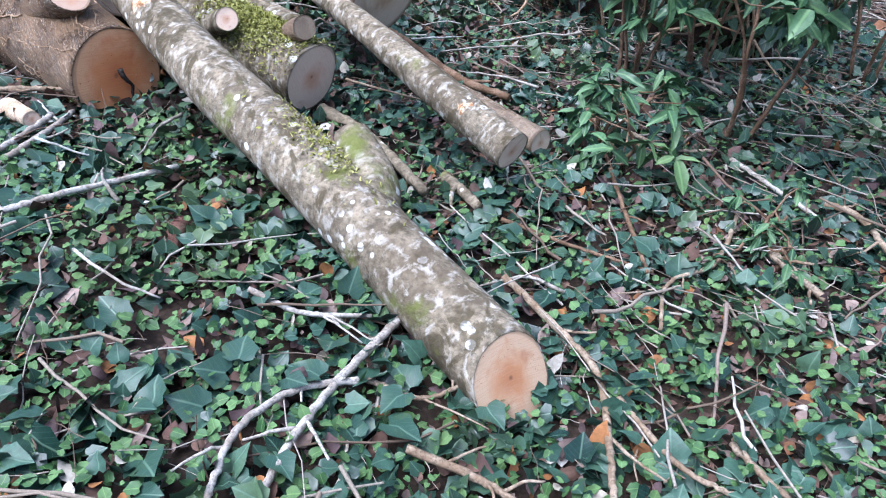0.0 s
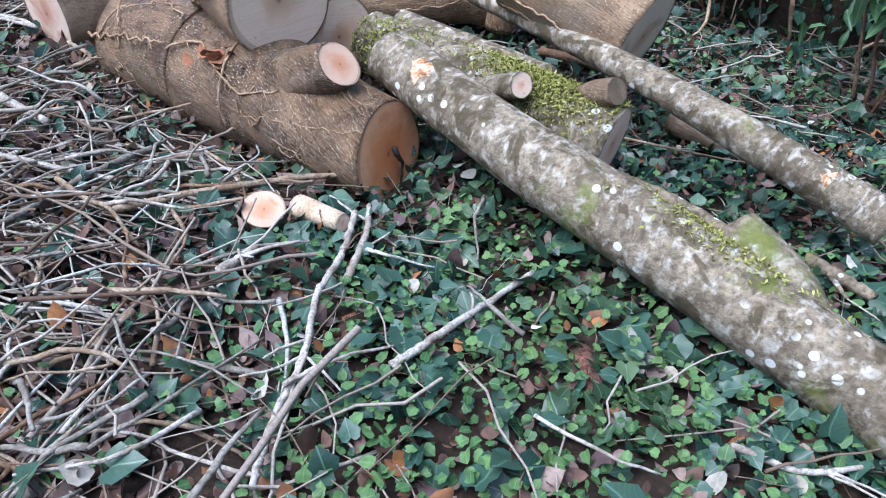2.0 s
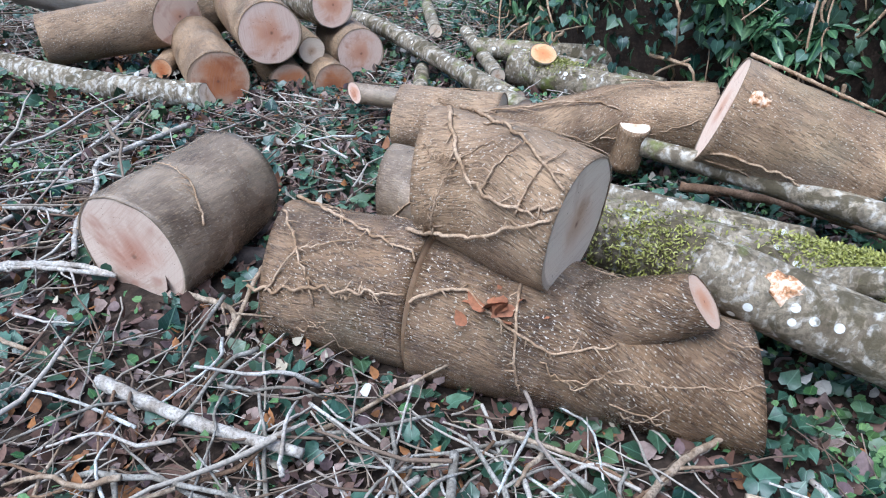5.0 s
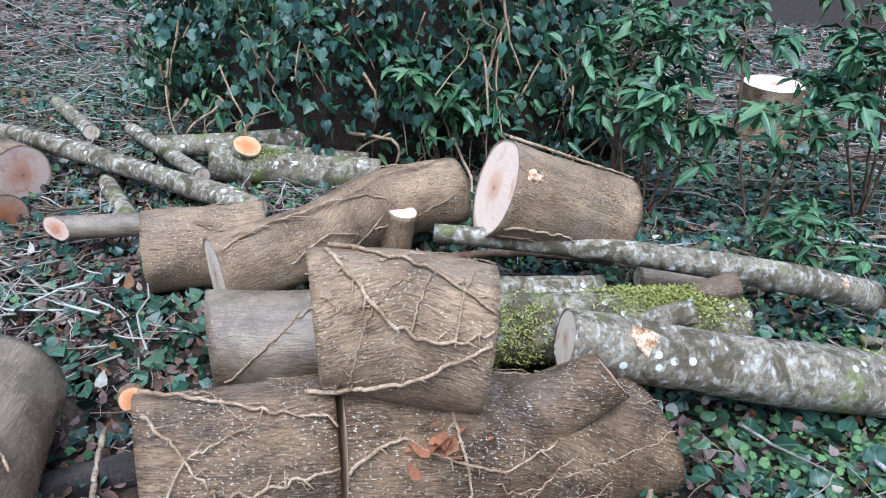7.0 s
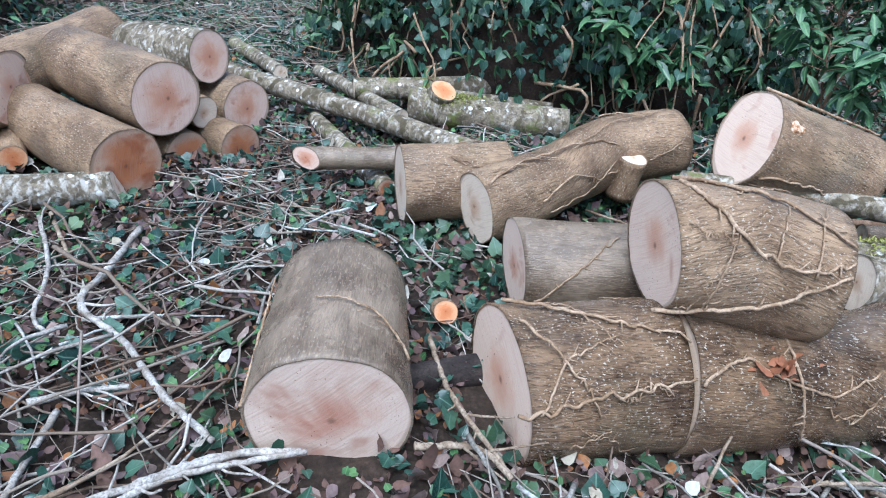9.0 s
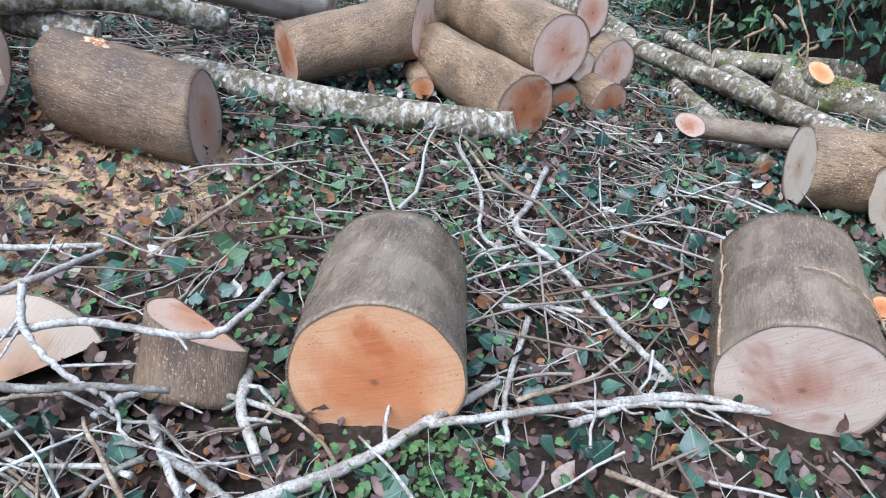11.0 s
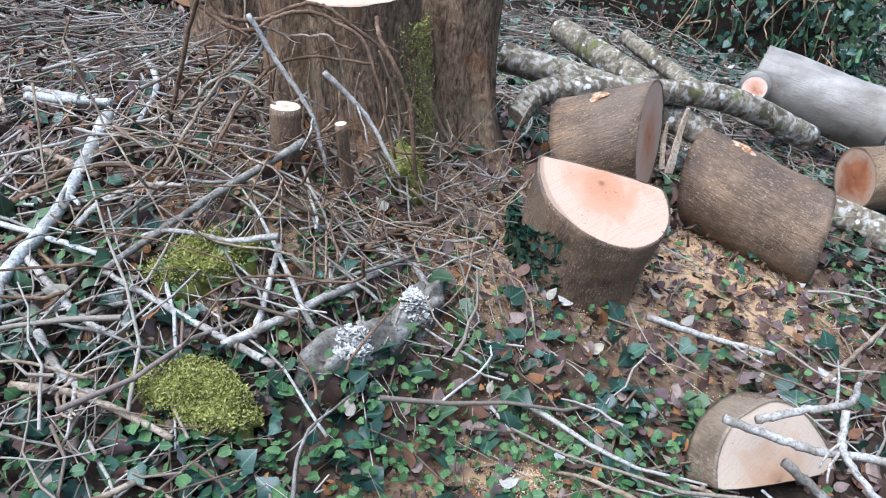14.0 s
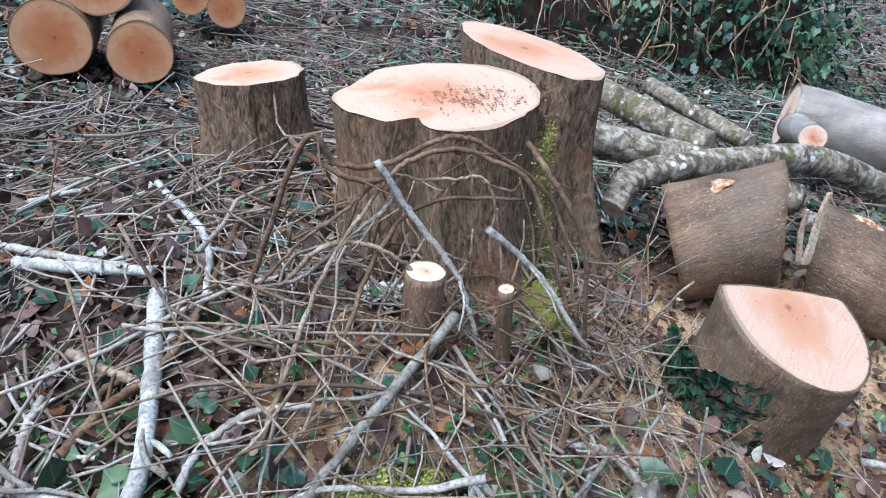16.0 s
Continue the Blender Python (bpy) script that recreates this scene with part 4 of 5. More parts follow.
def lay(kind, r, p):
    v, f = tube(p, r * 1.15, r * 0.8, 9, max(8, int(9 * len(p))), 0.0014, BR)
    ob = mesh_ob("fallen_branch", v, f, STICKS[kind])
    tagged(ob, BRANCH_WORDS[kind], "branch", "fallen branches")
    c = catmull(p, 20)
    for _ in range(int(BR.integers(1, 4)) if r < 0.018 else 1):
        i = int(BR.integers(4, 17))
        d = c[i + 1] - c[i]
        side = np.array((-d[1], d[0], 0)) * BR.choice((-1, 1))
        side /= np.linalg.norm(side) + 1e-9
        e = c[i] + (side * 0.7 + d / np.linalg.norm(d) * 0.7 + np.array((0, 0, BR.uniform(0, 0.25)))) * BR.uniform(0.05, 0.2)
        tv, tf = tube([c[i], (c[i] + e) / 2 + BR.normal(0, 0.008, 3), e], r * 0.5, r * 0.28, 6, 6, 0.001, BR)
        mesh_ob("side_twig", tv, tf, STICKS[kind], None, ob)


branch("pale", .011, [(-0.12, 1.55), (-0.26, 1.28), (-0.33, 1.08), (-0.37, 0.92)])
branch("pale", .009, [(-0.22, 1.28), (-0.35, 1.21), (-0.45, 1.07), (-0.47, 0.93), (-0.47, 0.87)])
branch("pale", .008, [(-0.55, 1.55), (-0.40, 1.50), (-0.21, 1.53)])
branch("tan", .011, [(0.18, 1.78), (0.33, 1.58), (0.42, 1.41), (0.40, 1.15), (0.38, 0.98)])
branch("pale", .0095, [(-1.47, 2.42), (-1.49, 2.2), (-1.54, 2.0), (-1.54, 1.75), (-1.58, 1.55), (-1.59, 1.38)], 0.07)
branch("pale", .011, [(-1.33, 1.74), (-1.19, 1.87), (-0.93, 2.15)])
branch("brown", .007, [(0.19, 2.09), (0.43, 2.01), (0.69, 1.90)])
branch("tan", .008, [(1.13, 2.33), (0.93, 1.98), (0.73, 1.85), (0.65, 1.63)])
branch("tan", .015, [(1.13, 2.09), (1.16, 1.92), (1.21, 1.77)])
branch("tan", .013, [(1.54, 2.47), (1.63, 2.36), (1.60, 2.01)])
branch("tan", .010, [(-0.09, 1.10), (0.08, 1.03), (0.18, 0.96)])
branch("tan", .007, [(-0.20, 1.29), (-0.06, 1.26), (0.07, 1.35)])
branch("tan", .009, [(0.84, 2.97), (0.98, 2.81), (1.19, 2.85)])
branch("pale", .010, [(1.26, 2.80), (1.36, 2.56), (1.46, 2.30)])
branch("lichen", .022, [(-0.01, 2.31), (0.05, 2.24), (0.11, 2.12)])
branch("lichen", .024, [(-0.53, 2.75), (-0.31, 2.55), (-0.08, 2.19)])
branch("brown", .022, [(-0.62, 4.16), (-0.30, 3.91), (0.04, 3.33), (0.29, 3.16)])
branch("brown", .009, [(0.69, 3.08), (0.66, 2.36), (0.67, 1.89)])
branch("tan", .009, [(0.72, 1.20), (0.77, 1.07), (0.82, 0.99)])
branch("tan", .008, [(0.46, 1.33), (0.56, 1.12), (0.68, 1.02)])
branch("pale", .011, [(-3.22, 2.85), (-2.80, 2.72), (-2.51, 2.65), (-2.29, 2.61)])
branch("pale", .010, [(-2.89, 2.31), (-2.76, 2.55), (-2.67, 2.75)])
branch("grey", .012, [(-2.27, 2.89), (-2.38, 2.62), (-2.45, 2.42), (-2.52, 2.24)])
branch("pale", .011, [(-1.47, 2.08), (-1.43, 2.30), (-1.43, 2.49)])
branch("tan", .012, [(-2.22, 2.39), (-1.97, 2.52), (-1.74, 2.64), (-1.55, 2.69)])
branch("pale", .019, [(-3.17, 3.41), (-2.91, 3.16), (-2.66, 2.96)])
branch("pale", .010, [(-3.71, 4.18), (-3.46, 4.17), (-3.15, 3.99)])
branch("pale", .014, [(-1.82, 2.08), (-1.74, 2.20)])
branch("pale", .008, [(-2.39, 2.83), (-2.58, 2.72)])
branch("tan", .008, [(-3.71, 4.02), (-3.49, 3.73), (-3.27, 3.54)])
branch("pale", .013, [(-2.86, 5.57), (-3.12, 5.30), (-3.29, 5.14), (-3.28, 4.82), (-3.32, 4.46), (-3.31, 4.21)])
branch("pale", .011, [(-3.54, 4.20), (-3.33, 4.15), (-3.16, 4.00)])
branch("pale", .010, [(-3.62, 4.69), (-3.48, 4.65), (-3.37, 4.58)])
branch("tan", .009, [(-3.08, 5.98), (-3.19, 5.49)])
branch("tan", .009, [(-2.48, 4.17), (-2.66, 3.90), (-2.79, 3.55)])
branch("tan", .010, [(-2.92, 3.80), (-2.78, 3.68), (-2.80, 3.54)])
branch("pale", .011, [(-5.21, 5.54), (-5.00, 5.51), (-4.76, 5.46)])
branch("pale", .015, [(-4.57, 4.25), (-4.30, 4.26), (-4.03, 4.33), (-3.81, 4.39)])
branch("pale", .011, [(-4.07, 4.31), (-3.62, 4.22), (-3.29, 4.12), (-3.17, 4.00)])
branch("pale", .010, [(-4.84, 4.64), (-4.74, 4.69), (-4.58, 4.65), (-4.47, 4.56), (-4.36, 4.46)])
branch("pale", .011, [(-4.71, 4.59), (-4.70, 4.43), (-4.66, 4.19)])
branch("pale", .015, [(-4.45, 4.68), (-4.50, 4.54), (-4.50, 4.35)])
branch("tan", .009, [(-4.63, 5.34), (-4.42, 5.52), (-3.99, 5.90)])
branch("pale", .009, [(-3.13, 5.98), (-3.28, 5.46), (-3.44, 5.17), (-3.44, 4.99)])
branch("pale", .012, [(-5.35, 4.63), (-5.29, 4.69), (-5.15, 4.67)])
branch("pale", .009, [(-3.57, 4.61), (-3.81, 4.35), (-3.90, 4.19)])
branch("grey", .011, [(-4.70, 4.46), (-4.59, 4.28), (-4.55, 4.12)])
branch("white", .021, [(-7.19, 5.99), (-7.16, 5.51), (-7.21, 5.21), (-7.09, 4.91)])
branch("white", .010, [(-7.60, 5.58), (-7.26, 5.43), (-6.95, 5.28)])
lay("grey", 0.013, [(-6.423, 5.706, 1.195), (-6.68, 5.45, 1.10), (-6.924, 5.22, 0.98)])
branch("pale", .011, [(-7.19, 5.31), (-6.95, 5.09), (-6.83, 5.03)])
branch("tan", .011, [(-7.03, 4.87), (-6.83, 4.85), (-6.60, 4.76)])
branch("pale", .010, [(-6.47, 5.06), (-6.46, 5.19), (-6.45, 5.37)])
branch("pale", .013, [(-6.54, 5.02), (-6.32, 5.20), (-6.13, 5.42)])
branch("pale", .010, [(-6.40, 4.99), (-6.65, 5.09), (-6.92, 5.22)])
branch("tan", .012, [(-8.27, 7.15), (-7.91, 6.53), (-7.72, 6.23)])
branch("pale", .013, [(-7.77, 6.49), (-7.48, 6.27), (-7.25, 6.12)])
branch("pale", .012, [(-7.03, 5.03), (-6.93, 4.92), (-6.80, 4.85)])
branch("brown", .010, [(-6.20, 5.48), (-6.11, 5.61), (-5.93, 5.81)])
branch("white", .019, [(-7.68, 6.35), (-7.45, 6.21), (-7.22, 6.09)])
branch("white", .012, [(-7.31, 6.70), (-7.09, 6.23), (-7.06, 5.95)])
branch("pale", .010, [(-7.81, 6.85), (-7.50, 6.81)])
branch("tan", .013, [(-7.40, 5.87), (-7.25, 5.76), (-7.09, 5.63)])
branch("pale", .010, [(-7.08, 5.42), (-7.03, 5.50), (-6.91, 5.55), (-6.78, 5.54)])
branch("pale", .012, [(-7.45, 5.52), (-7.46, 5.66), (-7.44, 5.75)])
branch("brown", .010, [(-6.09, 5.78), (-6.13, 5.94), (-6.21, 5.99)])
branch("pale", .011, [(-5.99, 5.39), (-6.06, 5.49), (-6.17, 5.50)])
branch("brown", .012, [(-7.36, 5.58), (-7.28, 5.68), (-7.11, 5.81), (-6.98, 6.36)])
lay("pale", 0.008, [(-6.60, 5.83, 1.57), (-6.52, 5.82, 1.43), (-6.41, 5.78, 1.27), (-6.36, 5.74, 1.10)])
lay("brown", 0.007, [(-6.95, 5.95, 1.15), (-6.77, 5.88, 1.60), (-6.69, 5.86, 1.555), (-6.58, 5.86, 1.545), (-6.42, 5.88, 1.60), (-6.31, 5.88, 1.56), (-6.12, 5.9, 1.38), (-6.05, 5.8, 1.05)])
lay("pale", 0.008, [(-6.35, 5.72, 1.43), (-6.22, 5.7, 1.30), (-6.10, 5.62, 1.12)])
lay("brown", 0.006, [(-6.75, 5.6, 1.10), (-6.60, 5.80, 1.35), (-6.45, 5.9, 1.42), (-6.2, 5.92, 1.40)])
lay("tan", 0.006, [(-6.9, 5.5, 1.05), (-6.75, 5.75, 1.30), (-6.58, 5.86, 1.50)])
lay("pale", 0.011, [(-5.23, 4.85, 0.85), (-5.00, 4.81, 0.79), (-4.81, 4.78, 0.78), (-4.56, 4.66, 0.73), (-4.43, 4.69, 0.73), (-4.28, 4.87, 0.69)])
lay("grey", 0.011, [(-5.12, 4.73, 0.83), (-4.98, 4.65, 0.75), (-4.81, 4.60, 0.72), (-4.65, 4.56, 0.67)])
lay("pale", 0.010, [(-5.12, 4.89, 0.81), (-5.00, 4.89, 0.85), (-4.87, 4.92, 0.85), (-4.73, 5.08, 0.78)])
lay("pale", 0.009, [(-4.91, 4.87, 0.87), (-4.93, 4.79, 0.80), (-4.87, 4.66, 0.75), (-4.80, 4.58, 0.71)])

# twigs that arch over the broad stump's foot
lay("brown", 0.007, [(-6.80, 6.03, 1.555), (-6.77, 5.89, 1.579), (-6.678, 5.847, 1.528), (-6.59, 5.828, 1.520), (-6.533, 5.841, 1.555), (-6.421, 5.848, 1.582), (-6.32, 5.835, 1.553), (-6.216, 5.795, 1.478), (-6.12, 5.70, 1.15)])
lay("brown", 0.005, [(-6.596, 5.845, 1.515), (-6.684, 5.848, 1.432), (-6.792, 5.866, 1.347), (-6.92, 5.9, 1.2)])
lay("grey", 0.006, [(-6.555, 5.845, 1.535), (-6.573, 5.833, 1.452), (-6.67, 5.825, 1.380), (-6.791, 5.846, 1.259), (-6.924, 5.894, 1.2)])
lay("tan", 0.006, [(-6.86, 5.88, 1.2), (-6.756, 5.836, 1.333), (-6.654, 5.792, 1.375), (-6.564, 5.773, 1.335), (-6.507, 5.785, 1.256), (-6.48, 5.79, 1.1)])
lay("brown", 0.007, [(-6.20, 5.93, 1.555), (-6.182, 5.81, 1.525), (-6.126, 5.774, 1.435), (-6.074, 5.763, 1.295), (-6.05, 5.75, 1.05)])
lay("brown", 0.004, [(-6.43, 5.85, 1.580), (-6.4, 5.861, 1.567), (-6.349, 5.826, 1.509), (-6.275, 5.81, 1.481), (-6.25, 5.81, 1.500)])
lay("tan", 0.004, [(-6.56, 5.83, 1.535), (-6.491, 5.86, 1.502), (-6.413, 5.838, 1.508), (-6.321, 5.819, 1.480), (-6.26, 5.81, 1.1)])

# ---- small plants, litter and twigs ----


def leaf_template(kind):
    """Outline fan of a leaf of length 1 along y, folded along its rib."""
    if kind == "ivy":
        half = [(0.0, 0.10), (0.20, -0.05), (0.42, 0.03), (0.46, 0.21), (0.54, 0.38), (0.40, 0.54), (0.22, 0.77)]
        fold, droop = 0.22, 0.16
    elif kind == "laurel":
        half = [(0.0, 0.0), (0.10, 0.15), (0.165, 0.36), (0.17, 0.55), (0.12, 0.78)]
        fold, droop = 0.5, 0.30
    elif kind == "herb":
        half = [(0.0, 0.04), (0.26, -0.05), (0.46, 0.16), (0.42, 0.36), (0.44, 0.60), (0.20, 0.84)]
        fold, droop = 0.25, 0.1
    else:
        half = [(0.0, 0.0), (0.22, 0.12), (0.36, 0.38), (0.30, 0.66), (0.14, 0.86)]
        fold, droop = -0.35, -0.25
    tip = (0.0, 1.0)
    rib = [(0.0, y) for y in (0.33, 0.66)]
    right = half[1:]
    pts = [half[0]] + rib + [tip] + right + [(-x, y) for x, y in right]
    v = np.array([(x, y, fold * abs(x) - droop * y * y) for x, y in pts])
    n = len(right)
    tris = []
    for base, flip in ((4, False), (4 + n, True)):
        chain = [base + i for i in range(n)]
        ys = [pts[k][1] for k in chain]
        spine = [0, 1, 2, 3]
        i = j = 0
        while i < 3 or j < n - 1:
            if j < n - 1 and (i == 3 or ys[j + 1] - 0.15 < pts[spine[min(i + 1, 3)]][1]):
                t = (spine[i], chain[j], chain[j + 1])
                j += 1
            else:
                t = (spine[i], chain[j], spine[i + 1])
                i += 1
            tris.append(t[::-1] if flip else t)
    return v, np.array(tris), np.array(pts)


TEMPLATES = {k: leaf_template(k) for k in ("ivy", "laurel", "herb", "dead")}


def turns(yaw, pitch, roll):
    """Rotation matrices, one for each leaf."""
    cy, sy, cp, sp, cr, sr = np.cos(yaw), np.sin(yaw), np.cos(pitch), np.sin(pitch), np.cos(roll), np.sin(roll)
    z, o = np.zeros_like(yaw), np.ones_like(yaw)
    rz = np.stack([np.stack([cy, -sy, z], -1), np.stack([sy, cy, z], -1), np.stack([z, z, o], -1)], -2)
    rx = np.stack([np.stack([o, z, z], -1), np.stack([z, cp, -sp], -1), np.stack([z, sp, cp], -1)], -2)
    ry = np.stack([np.stack([cr, z, sr], -1), np.stack([z, o, z], -1), np.stack([-sr, z, cr], -1)], -2)
    return rz @ rx @ ry


def leaves(name, kind, mat, pos, size, yaw, pitch, roll, parent=None, rng=None):
    """Many leaves as one mesh."""
    tv, tf, tuv = TEMPLATES[kind]
    n = len(pos)
    shape = tv[None] * np.ones((n, 1, 1))
    if rng is not None:
        shape = shape * (1 + rng.normal(0, 0.12, (n, 1, 3)))
        shape[..., 2] += rng.normal(0, 0.035, shape.shape[:2])
    v = np.einsum("nij,nkj->nki", turns(yaw, pitch, roll), shape * size[:, None, None]) + pos[:, None]
    f = (tf[None] + (np.arange(n) * len(tv))[:, None, None]).reshape(-1, 3)
    return mesh_ob(name, v.reshape(-1, 3), f, mat, np.tile(tuv, (n, 1)), parent)


def on_log(x, y, margin):
    """Which places lie under or against a log of some thickness."""
    hit = np.zeros(len(x), dtype=bool)
    for _, c, rr, _f in LOGS:
        if rr.max() < 0.05:
            continue
        low = 0.04 if margin < 0 else 0.2
        for i in range(0, len(c), 4):
            if c[i][2] - rr[i] < gz(c[i][0], c[i][1]) + low:
                hit |= (x - c[i][0]) ** 2 + (y - c[i][1]) ** 2 < max(rr[i] + margin, 0.0) ** 2
    return hit


def place(rng, count, density, box, margin=-0.13):
    """Random places in box, thinned by a density between 0 and 1."""
    x = rng.uniform(box[0], box[1], count)
    y = rng.uniform(box[2], box[3], count)
    keep = rng.uniform(0, 1, count) < density(x, y)
    keep &= ~on_log(x, y, margin)
    return x[keep], y[keep]


def blob(x, y, a, b, s):
    return np.exp(-((x - a) ** 2 + (y - b) ** 2) / (2 * s * s))


def patchy(x, y, k=2.0, s=0.0):
    return 0.5 + 0.5 * np.sin(k * 1.7 * x + 1.3 + s + 1.5 * np.sin(k * y + s)) * np.sin(k * 1.3 * y + 0.7 * k * x + s)


def ivy_density(x, y):
    d = 1 / (1 + np.exp(-(x + 1.7 + 0.25 * (y - 2)) * 3.5))
    d = np.maximum(d, 0.5 * patchy(x, y, 2.6) + 0.16)
    d = d * np.where(x < -6.0, 0.3, 1.0)
    d = d + 0.7 * blob(x, y, -1.95, 4.35, 0.35) + 0.5 * blob(x, y, -5.5, 4.75, 0.3) + 0.5 * blob(x, y, -1.1, 2.2, 0.4) + 0.9 * blob(x, y, -7.35, 5.15, 0.35) + 0.5 * blob(x, y, -6.4, 4.6, 0.4)
    d = d + 0.8 * blob(x, y, -6.75, 4.45, 0.5)
    d = d * (1 - 0.6 * blob(x, y, -1.0, 6.6, 1.1)) * (1 - 0.9 * dust_at(x, y)) * (1 - 0.2 * blob(x, y, -2.9, 2.9, 0.6)) * (1 - 0.5 * blob(x, y, -0.95, 1.35, 0.4))
    return np.clip(d, 0, 1)


def herb_density(x, y):
    d = 1.5 * blob(x, y, -0.95, 1.4, 0.5) + 0.7 * blob(x, y, 0.6, 1.5, 0.7) + 0.9 * blob(x, y, -5.75, 4.45, 0.35) + 0.35 * blob(x, y, -3.9, 5.6, 0.6) + 0.9 * blob(x, y, -4.12, 4.18, 0.10)
    d = d + 0.7 * blob(x, y, -5.95, 4.75, 0.4) + 0.6 * blob(x, y, -6.45, 4.55, 0.35) + 0.5 * blob(x, y, -7.3, 5.15, 0.3) + 0.8 * blob(x, y, -6.35, 5.35, 0.22) + 0.5 * blob(x, y, -1.2, 2.05, 0.3) + 0.22 * (x > -1.5) + 0.05
    return np.clip(d * (0.35 + patchy(x, y, 5.0, 2.0)), 0, 1)


def twig_density(x, y):
    d = 0.16 + 0.9 * blob(x, y, -2.75, 2.75, 0.75) + 0.6 * blob(x, y, -2.0, 1.6, 0.4) + 0.9 * blob(x, y, -4.85, 4.45, 0.42) + 0.55 * blob(x, y, -1.95, 5.6, 0.6) + 0.5 * blob(x, y, -3.4, 5.0, 0.6)
    d = d + 0.75 / (1 + np.exp((x + 6.35) * 5)) + 0.7 * blob(x, y, -6.3, 5.75, 0.35) + 0.6 * blob(x, y, -1.0, 6.6, 1.1) + 0.2 * (x > 0.2) + 0.6 * (y > 6.8)
    return np.clip(d, 0, 1)


AREA = (-9.2, 3.6, 0.4, 11.5)


def scatter_leaves(name, kind, mat, count, density, size, lift, tilt, seed, label, category, box=AREA):
    rng = np.random.default_rng(seed)
    x, y = place(rng, count, density, box)
    n = len(x)
    z = ground_z(x, y) + rng.uniform(*lift, n)
    ob = leaves(name, kind, mat, np.stack([x, y, z], -1), rng.uniform(*size, n), rng.uniform(0, 6.28, n), rng.normal(0.05, tilt, n), rng.normal(0, tilt, n), None, rng)
    return tagged(ob, label, category, kind="stuff")


ivy_carpet = scatter_leaves("ivy_carpet", "ivy", IVY, 60000, ivy_density, (0.032, 0.08), (0.005, 0.07), 0.6, 21, "dark green glossy ivy leaves covering the ground", "ivy")
scatter_leaves("ground_herbs", "herb", HERB, 190000, herb_density, (0.014, 0.036), (0.02, 0.075), 0.5, 22, "small bright green woodland herbs", "herbs")
scatter_leaves("leaf_litter", "dead", DEAD, 60000, lambda x, y: 0.75 - 0.35 * ivy_density(x, y) + 0 * x, (0.03, 0.08), (0.006, 0.045), 0.6, 23, "brown and purple-grey dead leaves on the ground", "leaf litter")
scatter_leaves("pale_litter", "dead", PALE_LEAF, 3400, lambda x, y: 0.5 + 0 * x, (0.03, 0.075), (0.03, 0.07), 0.45, 24, "bleached dry leaves scattered on the ground", "leaf litter")
scatter_leaves("wood_chips", "dead", CHIPS, 150000, lambda x, y: np.clip((dust_at(x, y) - 0.06) * (2.4 * patchy(x, y, 9.0, 1.0) * patchy(x, y, 4.0, 3.0) + 0.2), 0, 1), (0.003, 0.007), (0.008, 0.03), 0.5, 25, "orange sawdust and wood chips", "sawdust", (-7.4, -3.6, 4.0, 7.0))


def twig_mesh(rng, x, y, z0, length, radius, yaw, rise):
    """Thin crooked twigs, as arrays."""
    n, seg, sides = len(x), 5, 5
    s = np.linspace(-0.5, 0.5, seg + 1)
    bend = rng.normal(0, 0.018, (n, seg + 1, 2)) + rng.normal(0, 0.15, (n, 1, 2)) * (s * s - 0.12)[None, :, None] + rng.normal(0, 0.3, (n, 1, 2)) * (s ** 3)[None, :, None]
    along = s[None] * length[:, None]
    dx, dy = np.cos(yaw)[:, None], np.sin(yaw)[:, None]
    off = bend[..., 0] * length[:, None]
    px = x[:, None] + along * dx - off * dy
    py = y[:, None] + along * dy + off * dx
    pz = ground_z(px, py) + z0[:, None] + along * rise[:, None] + np.abs(bend[..., 1]) * 0.25 * length[:, None]
    c = np.stack([px, py, pz], -1)
    ax = np.gradient(c, axis=1)
    ax /= np.linalg.norm(ax, axis=2)[..., None]
    u = np.cross(ax, np.array((0.0, 0.0, 1.0)))
    u /= np.linalg.norm(u, axis=2)[..., None] + 1e-9
    w = np.cross(ax, u)
    th = np.linspace(0, 2 * np.pi, sides, endpoint=False)
    r = radius[:, None] * np.linspace(1.1, 0.6, seg + 1)[None]
    v = c[:, :, None] + r[..., None, None] * (np.cos(th)[:, None] * u[:, :, None] + np.sin(th)[:, None] * w[:, :, None])
    i = (np.arange(seg)[:, None] * sides + np.arange(sides)).ravel()
    j = (np.arange(seg)[:, None] * sides + (np.arange(sides) + 1) % sides).ravel()
    q = np.stack([i, j, j + sides, i + sides], 1)
    f = (q[None] + (np.arange(n) * (seg + 1) * sides)[:, None, None]).reshape(-1, 4)
    return v.reshape(-1, 3), f


def scatter_twigs(name, count, density, length, radius, lift, seed, label, mat=TWIGS, box=AREA):
    rng = np.random.default_rng(seed)
    x, y = place(rng, count, density, box, 0.10 * length[1])
    n = len(x)
    v, f = twig_mesh(rng, x, y, rng.uniform(*lift, n), rng.uniform(*length, n), rng.uniform(*radius, n) * rng.uniform(0.6, 1.0, n), rng.uniform(0, 6.28, n), rng.normal(0, 0.16, n))
    return tagged(mesh_ob(name, v, f, mat), label, "twigs", kind="stuff")


